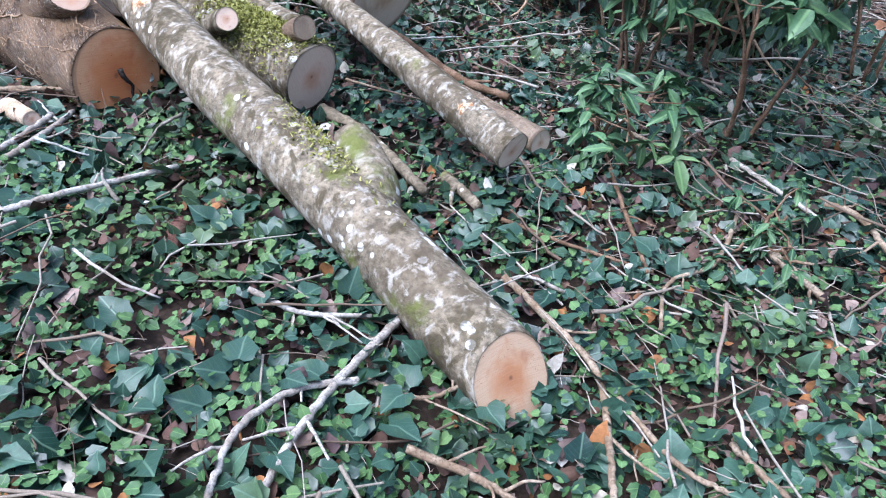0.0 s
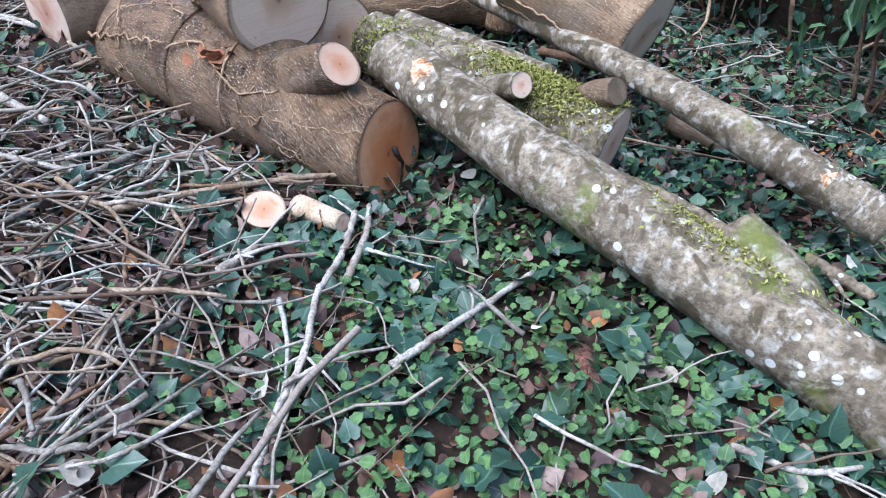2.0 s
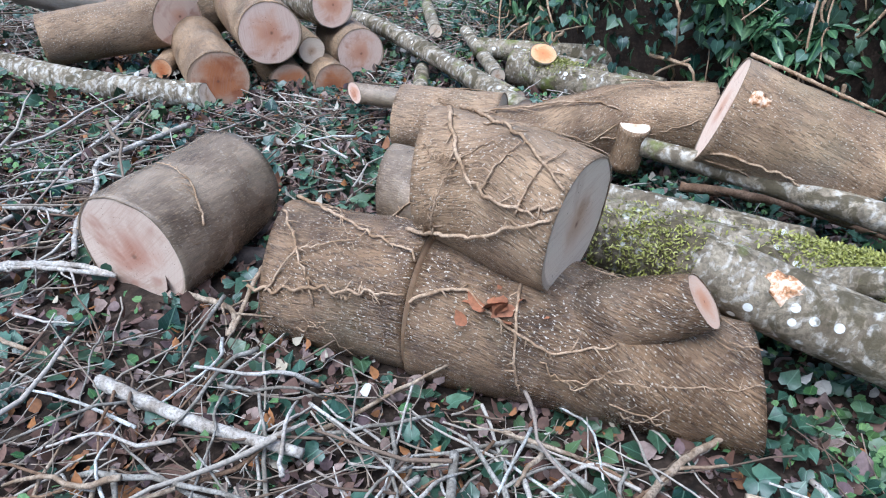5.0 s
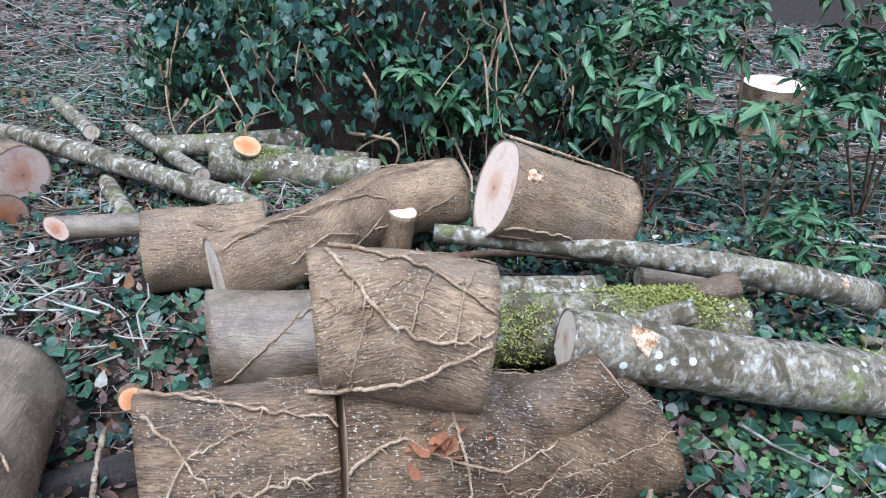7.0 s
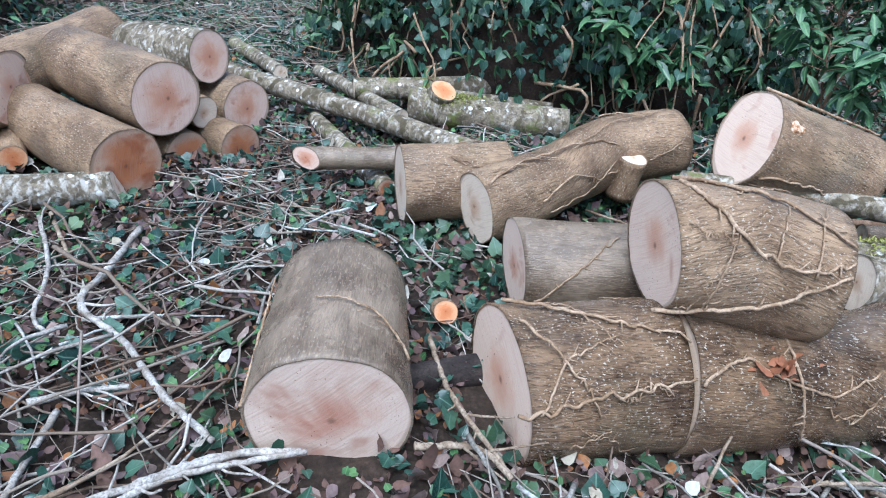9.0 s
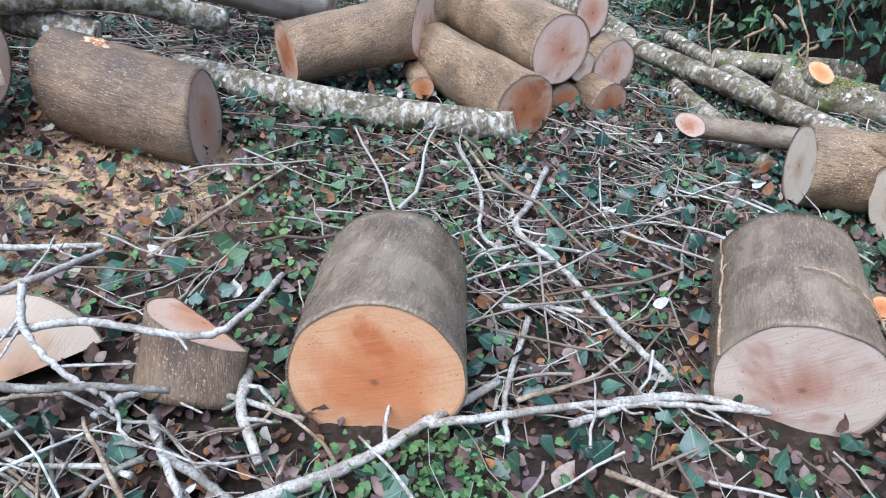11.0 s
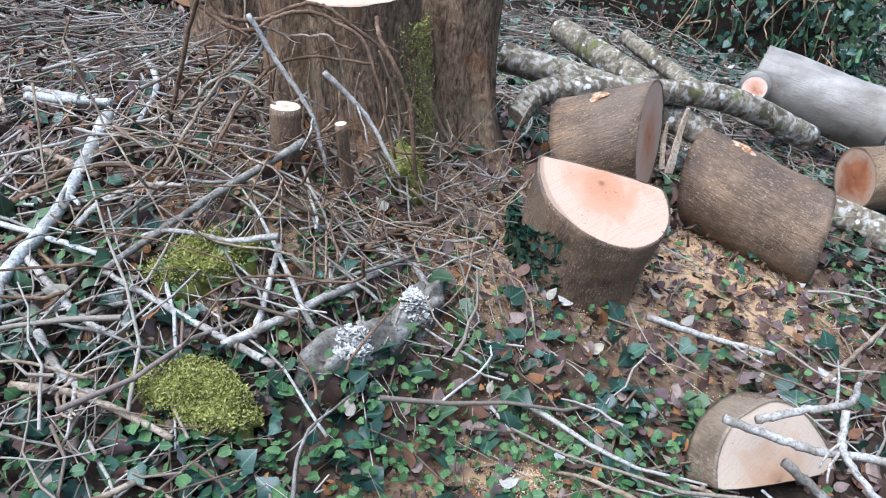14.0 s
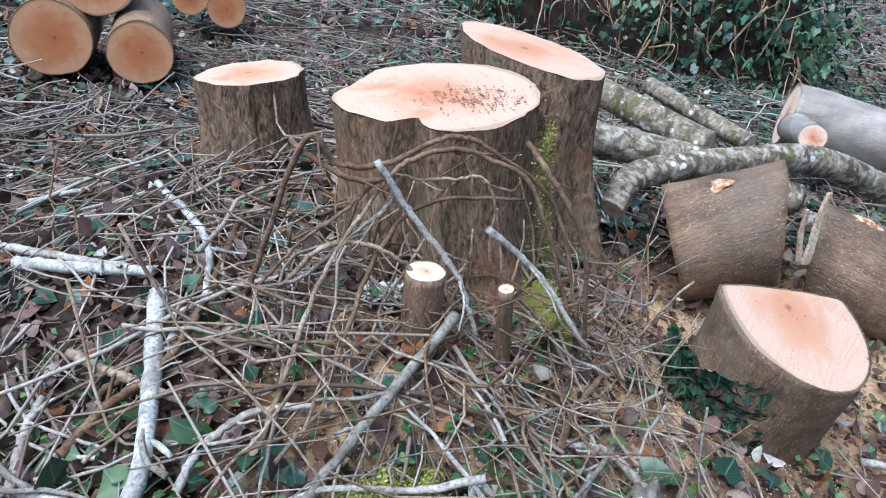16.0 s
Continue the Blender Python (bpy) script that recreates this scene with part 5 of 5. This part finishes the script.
scatter_twigs("twig_litter", 21000, twig_density, (0.12, 0.55), (0.002, 0.0065), (0.02, 0.09), 31, "thin bare twigs strewn over the ground")
scatter_twigs("fine_twigs", 16000, lambda x, y: 0.35 + 0.5 * twig_density(x, y), (0.06, 0.25), (0.001, 0.003), (0.015, 0.07), 32, "fine broken twiglets in the litter")
scatter_twigs("brushwood", 1500, lambda x, y: np.clip(twig_density(x, y) - 0.2, 0, 1), (0.35, 0.95), (0.005, 0.011), (0.05, 0.14), 33, "longer loose brushwood lying in heaps")

# the same litter, thinner, out to the edge of the clearing


def far_only(x, y):
    return ((x > 3.6) | (y > 11.5) | (x < -9.2) | (y < 0.4)) * 1.0


FAR_BOX = (-14.0, 15.0, -5.0, 24.0)
scatter_leaves("far_ivy", "ivy", IVY, 32000, lambda x, y: far_only(x, y) * (0.25 + 0.6 * patchy(x, y, 0.8)), (0.07, 0.15), (0.02, 0.12), 0.6, 26, "ivy leaves over the ground farther off", "ivy", FAR_BOX)
scatter_leaves("far_litter", "dead", DEAD, 30000, lambda x, y: far_only(x, y) * 0.8, (0.07, 0.16), (0.01, 0.06), 0.5, 27, "dead leaves over the ground farther off", "leaf litter", FAR_BOX)
scatter_leaves("far_pale_litter", "dead", PALE_LEAF, 7000, lambda x, y: far_only(x, y) * 0.7, (0.05, 0.12), (0.03, 0.08), 0.5, 28, "bleached dry leaves farther off", "leaf litter", FAR_BOX)
scatter_twigs("far_twigs", 28000, lambda x, y: far_only(x, y) * 0.9, (0.3, 1.0), (0.004, 0.011), (0.03, 0.15), 34, "bare twigs strewn farther off", TWIGS, FAR_BOX)

def stick_things(name, words, category, group, mats, count, centres, length, radius, lift, rise, seed, crook=1.0):
    """Single sticks of a heap, each a thing of its own."""
    rng = np.random.default_rng(seed)
    for k in range(count):
        cx, cy, s = centres[k % len(centres)]
        x, y = rng.normal(cx, s), rng.normal(cy, s * 0.8)
        ln, an = rng.uniform(*length), rng.uniform(0, 6.28)
        d = 0.5 * ln * np.array((math.cos(an), math.sin(an)))
        h, up = rng.uniform(*lift), rng.normal(0, rise) * ln
        pts = [(x - d[0], y - d[1], max(gz(x - d[0], y - d[1]) + 0.01, gz(x, y) + h - up)), (x - 0.4 * d[0] + rng.normal(0, 0.09 * crook * ln), y - 0.4 * d[1] + rng.normal(0, 0.09 * crook * ln), gz(x, y) + h + 0.01), (x + 0.3 * d[0] + rng.normal(0, 0.06 * crook * ln), y + 0.3 * d[1] + rng.normal(0, 0.09 * crook * ln), gz(x, y) + h + 0.02), (x + d[0], y + d[1], max(gz(x + d[0], y + d[1]) + 0.01, gz(x, y) + h + up))]
        r = rng.uniform(*radius)
        v, f = tube(pts, r, r * 0.55, 6, 9, 0.0025, rng)
        kind = mats[int(rng.integers(0, len(mats)))]
        tagged(mesh_ob(name, v, f, STICKS[kind]), words[kind], category, group)


stick_things("dead_shoot", {"brown": "thin brown dead shoot by the stump", "tan": "thin tan dead shoot by the stump", "grey": "thin grey dead shoot by the stump"}, "shoot", "shoots round the stumps", ("brown", "tan", "tan", "grey"), 150,
             [(-6.3, 5.68, 0.26), (-6.0, 5.95, 0.2), (-6.85, 6.2, 0.28), (-6.6, 5.5, 0.3)], (0.25, 0.75), (0.002, 0.0055), (0.04, 0.18), 0.22, 35)
stick_things("heap_stick", {"pale": "pale stick in a heap of brushwood", "white": "whitish stick in a heap of brushwood", "grey": "grey stick in a heap of brushwood", "tan": "tan stick in a heap of brushwood"}, "stick", "sticks of the heap", ("pale", "tan", "grey", "grey", "tan"), 48,
             [(-5.02, 4.48, 0.20), (-4.75, 4.42, 0.18), (-5.25, 4.5, 0.2)], (0.2, 0.55), (0.004, 0.010), (0.03, 0.11), 0.09, 36, 0.6)
stick_things("brush_stick", {"pale": "pale bare stick in the brushwood", "white": "whitish bare stick in the brushwood", "grey": "grey bare stick in the brushwood", "brown": "brown bare stick in the brushwood", "tan": "tan bare stick in the brushwood"}, "stick", "sticks of the brushwood", ("pale", "grey", "tan", "grey", "brown"), 200,
             [(-2.95, 2.35, 0.38), (-2.35, 2.6, 0.3), (-3.2, 3.0, 0.32), (-7.2, 5.3, 0.35), (-2.7, 2.2, 0.4), (-1.95, 1.6, 0.28)], (0.15, 0.55), (0.004, 0.0105), (0.03, 0.10), 0.08, 37, 0.5)
scatter_leaves("fresh_sawdust", "dead", CHIPS, 30000, lambda x, y: np.clip(1.3 * blob(x, y, -5.77, 4.66, 0.055) + blob(x, y, -5.86, 4.53, 0.05) + 0.8 * blob(x, y, -5.70, 4.79, 0.04), 0, 1), (0.003, 0.007), (0.02, 0.05), 0.4, 42, "small heap of pale orange sawdust", "sawdust", (-6.1, -5.4, 4.3, 5.0))
scatter_leaves("near_litter", "dead", DEAD, 62000, lambda x, y: 0.25 + 0.5 * twig_density(x, y), (0.015, 0.048), (0.004, 0.04), 0.6, 41, "small brown dead leaves under ivy and twigs", "leaf litter", (-8.4, 1.3, 0.6, 6.4))
scatter_leaves("ferny_moss", "herb", HERB, 5000, lambda x, y: np.clip(blob(x, y, -4.33, 4.27, 0.06) + blob(x, y, -4.08, 4.13, 0.08) + 0.6 * blob(x, y, -5.35, 4.85, 0.10), 0, 1), (0.012, 0.026), (0.03, 0.09), 0.6, 29, "bright green ferny moss by the log", "moss", (-5.8, -3.8, 3.9, 5.2))

# single twigs that lie uppermost, each a thing
TW = np.random.default_rng(41)
tx, ty = place(TW, 900, twig_density, (-7.6, 0.3, 1.3, 5.4), 0.12)
kinds = ("pale", "tan", "grey", "pale", "white")
for k in range(min(220, len(tx))):
    ln, an = TW.uniform(0.2, 0.6), TW.uniform(0, 6.28)
    a = np.array((tx[k], ty[k])) - 0.5 * ln * np.array((math.cos(an), math.sin(an)))
    b = np.array((tx[k], ty[k])) + 0.5 * ln * np.array((math.cos(an), math.sin(an)))
    mid = (a + b) / 2 + TW.normal(0, 0.03, 2)
    h = TW.uniform(0.05, 0.11)
    v, f = tube([(a[0], a[1], gz(*a) + h), (mid[0], mid[1], gz(*mid) + h + 0.01), (b[0], b[1], gz(*b) + h * 0.8)], TW.uniform(0.004, 0.009), 0.003, 6, 9, 0.0016, TW)
    kd = kinds[int(TW.integers(0, 5))]
    tagged(mesh_ob("loose_twig", v, f, STICKS[kd]), "loose " + {"pale": "pale", "tan": "tan", "grey": "grey", "white": "whitish"}[kd] + " twig lying on the litter", "twig", "loose twigs")

# the ivy leaves that the walk passes nearest, one by one
IV = np.random.default_rng(43)
variants = []
for k in range(4):
    tv, tf, tuv = TEMPLATES["ivy"]
    vv = tv * (1 + IV.normal(0, 0.1, (1, 3)))
    vv[:, 2] += IV.normal(0, 0.04, len(vv))
    me_ob = mesh_ob("ivy_leaf", vv, tf, IVY, tuv, ivy_carpet)
    variants.append(me_ob.data)
    me_ob.matrix_basis = pose(-0.5 + 0.2 * k, 1.25, gz(-0.5 + 0.2 * k, 1.25) + 0.09, 8, 5, 70 * k) @ Matrix.Scale(0.085, 4)
ix, iy = place(IV, 900, lambda x, y: ivy_density(x, y), (-1.9, 0.9, 0.9, 2.4))
for k in range(min(270, len(ix))):
    ob = new("ivy_leaf", variants[k % 4])
    ob.parent = ivy_carpet
    ob.matrix_basis = pose(ix[k], iy[k], gz(ix[k], iy[k]) + IV.uniform(0.03, 0.075), IV.normal(8, 25), IV.normal(0, 25), IV.uniform(0, 360)) @ Matrix.Scale(IV.uniform(0.05, 0.095), 4)

# ---- moss ----


def moss_on(thing, share, degrees, count, seed, size=(0.006, 0.014), name="moss"):
    """A cushion of moss tufts on a log."""
    ob, c, rr, (u, w) = thing
    rng = np.random.default_rng(seed)
    n = count
    s = np.clip(rng.normal(share[0], share[1], n), 0.01, 0.99) * (len(c) - 1)
    i0 = np.minimum(s.astype(int), len(c) - 2)
    an = np.radians(rng.normal(degrees[0], degrees[1], n))
    rad = (rr[i0] * rng.uniform(0.99, 1.10, n))[:, None]
    pos = c[i0] + (c[i0 + 1] - c[i0]) * (s - i0)[:, None] + rad * (np.cos(an)[:, None] * u[i0] + np.sin(an)[:, None] * w[i0])
    return tagged(leaves(name, "laurel", MOSS, pos, 1.5 * rng.uniform(*size, n), rng.uniform(0, 6.28, n), rng.normal(0.5, 0.6, n), rng.normal(0, 0.6, n), ob, rng), kind="stuff")


moss_on(B, (0.72, 0.13), (-85, 30), 5200, 51)
moss_on(B, (0.15, 0.08), (-30, 35), 1500, 52)
moss_on(A, (0.63, 0.05), (-110, 22), 700, 53, (0.006, 0.014))
moss_on(N3, (0.35, 0.12), (-90, 30), 1200, 54)


def moss_mound(label, centre, semi, turn, seed, tufts, mat=MOSS, crust=None):
    """A low half-buried lump of wood or stone under moss."""
    rng = np.random.default_rng(seed)
    bm = bmesh.new()
    bmesh.ops.create_icosphere(bm, subdivisions=4, radius=1.0)
    ct, st = math.cos(turn), math.sin(turn)
    base = gz(*centre)
    pts = []
    for v in bm.verts:
        k = 1 + 0.4 * noise.noise(v.co * 1.9 + Vector((seed, 0, 0))) + 0.06 * noise.noise(v.co * 6)
        x, y, z = v.co.x * semi[0] * k, v.co.y * semi[1] * k, v.co.z * semi[2] * k
        v.co = (centre[0] + x * ct - y * st, centre[1] + x * st + y * ct, base + z)
        if z > 0.15 * semi[2]:
            pts.append(tuple(v.co))
    me = bpy.data.meshes.new("mossy_mound")
    bm.to_mesh(me)
    bm.free()
    me.materials.append(MOSS if tufts else STICKS["grey"])
    me.polygons.foreach_set("use_smooth", [True] * len(me.polygons))
    ob = tagged(new("mossy_mound", me), label, "mound", "mossy lumps")
    pts = np.array(pts)
    p = pts[rng.integers(0, len(pts), tufts)] + rng.normal(0, 0.008, (tufts, 3))
    if tufts:
        tagged(leaves("moss", "laurel", mat, p, rng.uniform(0.006, 0.014, tufts), rng.uniform(0, 6.28, tufts), rng.normal(0.5, 0.6, tufts), rng.normal(0, 0.6, tufts), ob, rng), kind="stuff")
    if crust:
        near = pts[np.linalg.norm(pts[:, :2] - np.array(crust[:2]), axis=1) < crust[2]]
        k = crust[3]
        q = near[rng.integers(0, len(near), k)] + rng.normal(0, 0.003, (k, 3))
        tagged(leaves("fungus_crust", "dead", FUNGUS, q, rng.uniform(0.006, 0.012, k), rng.uniform(0, 6.28, k), rng.normal(0.1, 0.3, k), rng.normal(0, 0.3, k), ob, rng), kind="stuff")
    return ob


moss_mound("half-buried old wood thick with yellow-green moss", (-6.62, 4.92), (0.22, 0.085, 0.085), -0.45, 3, 14000)
moss_mound("low mossy lump beside grey wood", (-6.66, 5.31), (0.15, 0.09, 0.085), 0.5, 4, 7000)
moss_mound("grey rotten root with a crust of white fungus", (-6.20, 5.12), (0.18, 0.06, 0.11), 0.6, 5, 0, crust=(-6.20, 5.08, 0.05, 2600))
moss_mound("grey rotten root with a white fungus patch", (-6.03, 5.33), (0.15, 0.06, 0.10), 0.9, 6, 0, crust=(-6.03, 5.30, 0.045, 2200))
moss_mound("mossy root of the broad stump", (-6.12, 5.98), (0.08, 0.14, 0.16), 0.2, 7, 1500)


def fungus(label, centre, spread, z, seed):
    rng = np.random.default_rng(seed)
    n = 360
    x, y = rng.normal(centre[0], spread, n), rng.normal(centre[1], spread * 0.6, n)
    ob = leaves("bracket_fungus", "dead", FUNGUS, np.stack([x, y, z - 0.02 + rng.uniform(-0.03, 0.01, n)], -1), rng.uniform(0.010, 0.022, n), rng.uniform(0, 6.28, n), rng.normal(0.3, 0.4, n), rng.normal(0, 0.4, n), None, rng)
    tagged(ob, label, "fungus", kind="stuff")


fungus("small white fungus crust at the stump's foot", (-6.58, 5.92), 0.03, 1.16, 63)

# moss and dead ivy on the broad stump
SM = np.random.default_rng(65)
n = 3000
an, zz = SM.normal(-0.42, 0.20, n), SM.uniform(0.95, 1.50, n)
rad = 0.325 + 0.10 * np.maximum(1.38 - zz, 0) + SM.normal(0, 0.008, n)
tagged(leaves("moss", "laurel", MOSS, np.stack([-6.35 + rad * np.cos(an), 6.32 + rad * np.sin(an) * 1.05, zz], -1), SM.uniform(0.005, 0.013, n), SM.uniform(0, 6.28, n), SM.normal(0.3, 0.6, n), SM.normal(0, 0.6, n), S1, SM), kind="stuff")
n = 260
sx, sy = SM.normal(-6.27, 0.075, n), SM.normal(6.24, 0.06, n)
tagged(leaves("sawdust", "dead", ORANGE_LEAF, np.stack([sx, sy, 1.579 + 0.02 * (sx + 6.35) + 0.02 * (sy - 6.32) + SM.uniform(0.002, 0.006, n)], -1), SM.uniform(0.004, 0.013, n), SM.uniform(0, 6.28, n), SM.normal(0, 0.15, n), SM.normal(0, 0.15, n), S1, SM), kind="stuff")
for k in range(14):
    a0 = SM.uniform(-2.7, -0.7)
    top = SM.uniform(1.2, 1.52)
    pts = []
    for i in range(5):
        a = a0 + 0.10 * math.sin(i * 1.3 + k) + SM.normal(0, 0.03)
        z = 0.92 + (top - 0.92) * i / 4
        r = 0.345 + 0.10 * max(0.0, 1.45 - z) ** 1.5
        pts.append((-6.35 + r * math.cos(a), 6.32 + r * 1.06 * math.sin(a), z))
    v, f = tube(pts, SM.uniform(0.005, 0.009), 0.003, 6, 14, 0.002, SM)
    mesh_ob("ivy_stem", v, f, VINE if k % 2 else STICKS["brown"], None, S1)

# orange dead leaves caught on the curved log
OL = np.random.default_rng(71)
for k in range(22):
    x, y = OL.normal(-2.02, 0.085), OL.normal(3.165, 0.05)
    ob = leaves("dry_leaf", ("dead", "ivy")[k % 3 == 0], ORANGE_LEAF, np.zeros((1, 3)), np.array((OL.uniform(0.04, 0.075),)), np.array((OL.uniform(0, 6.28),)), np.array((OL.normal(0.3, 0.4),)), np.array((OL.normal(0, 0.5),)), None, OL)
    ob.location = (x, y, 0.515 + OL.uniform(-0.01, 0.035) - 0.35 * max(0, -(y - 3.14)))
    tagged(ob, "curled orange-brown dry leaf on the log", "leaf", "dry leaves on the log")

# ivy climbing the slanting block
IC = np.random.default_rng(73)
n = 330
an = IC.uniform(2.7, 4.35, n)
p = np.stack([-5.43 + 0.27 * np.cos(an), 5.84 + 0.27 * np.sin(an), IC.uniform(0.62, 0.93, n)], -1)
ivy_block = leaves("climbing_ivy", "ivy", IVY, p, IC.uniform(0.03, 0.06, n), an + 1.57, IC.normal(-0.9, 0.4, n), IC.normal(0, 0.4, n), None, IC)
tagged(ivy_block, "small dark ivy leaves clinging to the block", "ivy", kind="stuff")

# ---- shrubs ----


def shrub(label, foot, height, spread, count, seed, leaf=(0.11, 0.18), lean=(0, 0)):
    """A broad-leaved evergreen shrub: thin stems, branchlets, whorls of leaves at their tips."""
    rng = np.random.default_rng(seed)
    base = np.array((foot[0], foot[1], gz(*foot)))
    root = new("shrub")
    root.location = base
    tagged(root, label, "shrub", "evergreen shrubs")
    tips = []
    for k in range(int(rng.integers(3, 6))):
        an = rng.uniform(0, 6.28)
        top = np.array((math.cos(an) * spread * 0.55 + lean[0], math.sin(an) * spread * 0.55 + lean[1], height * rng.uniform(0.75, 1.05)))
        pts = [np.array((math.cos(an) * 0.05, math.sin(an) * 0.05, -0.05)), top * 0.5 + rng.normal(0, 0.06, 3), top]
        v, f = tube(pts, 0.012, 0.005, 6, 14, 0.004, rng)
        mesh_ob("stem", v, f, STICKS["brown"], None, root)
        c = catmull(pts, 12)
        for _ in range(count):
            i = int(rng.integers(8, 13))
            d = rng.normal(0, 1, 3)
            d[2] = abs(d[2]) * 0.6 - 0.15
            d /= np.linalg.norm(d)
            e = c[i] + d * rng.uniform(0.12, spread * 0.55)
            v, f = tube([c[i], (c[i] + e) / 2 + rng.normal(0, 0.02, 3), e], 0.0045, 0.0025, 5, 4)
            mesh_ob("branchlet", v, f, STICKS["brown"], None, root)
            tips.append(e)
    tips = np.array(tips)
    per = 8
    n = len(tips) * per
    pos = np.repeat(tips, per, 0) + rng.normal(0, 0.018, (n, 3))
    yaw = np.tile(np.arange(per) * 6.28 / per, len(tips)) + rng.normal(0, 0.35, n)
    leaves("foliage", "laurel", LAUREL, pos, rng.uniform(*leaf, n), yaw, rng.normal(-0.15, 0.4, n), rng.normal(0, 0.35, n), root, rng)
    return root


shrub("evergreen shrub with long glossy leaves and thin stems", (1.38, 3.12), 1.2, 0.62, 9, 81)
shrub("young evergreen shrub behind the logs", (1.02, 3.8), 0.95, 0.45, 7, 82)
shrub("spreading evergreen shrub over brushwood", (2.05, 2.55), 1.5, 0.8, 11, 83)
shrub("evergreen shrub against the ivy bank", (1.55, 4.25), 1.15, 0.6, 9, 84)
shrub("evergreen shrub against the ivy bank", (0.75, 5.2), 0.8, 0.5, 8, 85)
shrub("dense evergreen shrub in the bank", (1.9, 5.4), 1.7, 0.8, 12, 86)
shrub("evergreen shrub hanging over the poles", (0.75, 6.1), 1.1, 0.6, 9, 89, (0.10, 0.16), (-0.25, -0.1))
shrub("evergreen shrub at the bank's end", (2.7, 4.4), 1.6, 0.8, 10, 90)
shrub("evergreen shrub under the bank", (0.45, 7.0), 0.8, 0.5, 7, 94, (0.09, 0.15))
shrub("low evergreen shrub in ivy", (0.65, 2.75), 0.35, 0.35, 5, 87, (0.08, 0.13))
shrub("low evergreen seedling among twigs", (1.15, 2.05), 0.16, 0.24, 3, 88, (0.05, 0.08))


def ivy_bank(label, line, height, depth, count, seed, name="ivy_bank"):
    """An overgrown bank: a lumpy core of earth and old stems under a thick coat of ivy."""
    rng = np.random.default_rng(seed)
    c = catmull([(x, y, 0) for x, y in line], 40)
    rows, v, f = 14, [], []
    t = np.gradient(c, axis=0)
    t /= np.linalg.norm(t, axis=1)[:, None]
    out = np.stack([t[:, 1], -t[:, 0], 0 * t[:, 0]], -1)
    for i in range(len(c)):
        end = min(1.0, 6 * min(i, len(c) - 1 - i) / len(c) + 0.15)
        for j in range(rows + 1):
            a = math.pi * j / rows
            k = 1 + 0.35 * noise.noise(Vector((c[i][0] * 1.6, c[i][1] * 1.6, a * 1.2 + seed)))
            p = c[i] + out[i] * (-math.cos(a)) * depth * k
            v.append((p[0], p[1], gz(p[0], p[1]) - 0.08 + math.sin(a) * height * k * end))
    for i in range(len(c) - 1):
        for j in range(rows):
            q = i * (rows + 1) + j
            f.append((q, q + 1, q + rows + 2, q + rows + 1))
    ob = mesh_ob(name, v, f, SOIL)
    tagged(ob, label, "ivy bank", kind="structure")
    va = np.array(v)
    idx = rng.integers(0, len(va), count)
    p = va[idx] + rng.normal(0, 0.22, (count, 3)) + np.array((0, 0, 0.03))
    mid = c[np.minimum(idx // (rows + 1), len(c) - 1)]
    away = p - np.stack([mid[:, 0], mid[:, 1], 0.3 + 0 * mid[:, 0]], -1)
    yaw = np.arctan2(-away[:, 0], away[:, 1]) + rng.normal(0, 0.8, count)
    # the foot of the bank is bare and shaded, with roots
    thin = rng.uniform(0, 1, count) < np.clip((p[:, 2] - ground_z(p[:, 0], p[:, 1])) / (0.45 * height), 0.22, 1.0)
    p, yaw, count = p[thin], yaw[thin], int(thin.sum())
    leaves("ivy_leaves", "ivy", IVY, p, rng.uniform(0.035, 0.10, count), yaw, rng.normal(-1.1, 0.4, count), rng.normal(0, 0.45, count), ob, rng)
    k2 = count // 2
    idx = rng.integers(0, len(va), k2)
    leaves("shrub_leaves", "laurel", LAUREL, va[idx] + rng.normal(0, 0.20, (k2, 3)) + np.array((0, 0, 0.16)), rng.uniform(0.07, 0.15, k2), rng.uniform(0, 6.28, k2), rng.normal(-0.4, 0.5, k2), rng.normal(0, 0.5, k2), ob, rng)
    for _ in range(int(80 * height)):
        i = int(rng.integers(2, len(c) - 2))
        j = int(rng.integers(8, 14))
        a = va[i * (rows + 1) + j] + rng.normal(0, 0.05, 3) + out[i] * rng.uniform(0.1, 0.3)
        e = a + np.array((rng.normal(0, 0.2), rng.normal(0, 0.2), -rng.uniform(0.3, 0.8)))
        e = np.array((e[0], e[1], max(e[2], gz(e[0], e[1]))))
        tv, tf = tube([a, (a + e) / 2 + rng.normal(0, 0.12, 3), e], rng.uniform(0.005, 0.016), 0.005, 6, 10, 0.004, rng)
        mesh_ob("hanging_stem", tv, tf, VINE, None, ob)
    return ob


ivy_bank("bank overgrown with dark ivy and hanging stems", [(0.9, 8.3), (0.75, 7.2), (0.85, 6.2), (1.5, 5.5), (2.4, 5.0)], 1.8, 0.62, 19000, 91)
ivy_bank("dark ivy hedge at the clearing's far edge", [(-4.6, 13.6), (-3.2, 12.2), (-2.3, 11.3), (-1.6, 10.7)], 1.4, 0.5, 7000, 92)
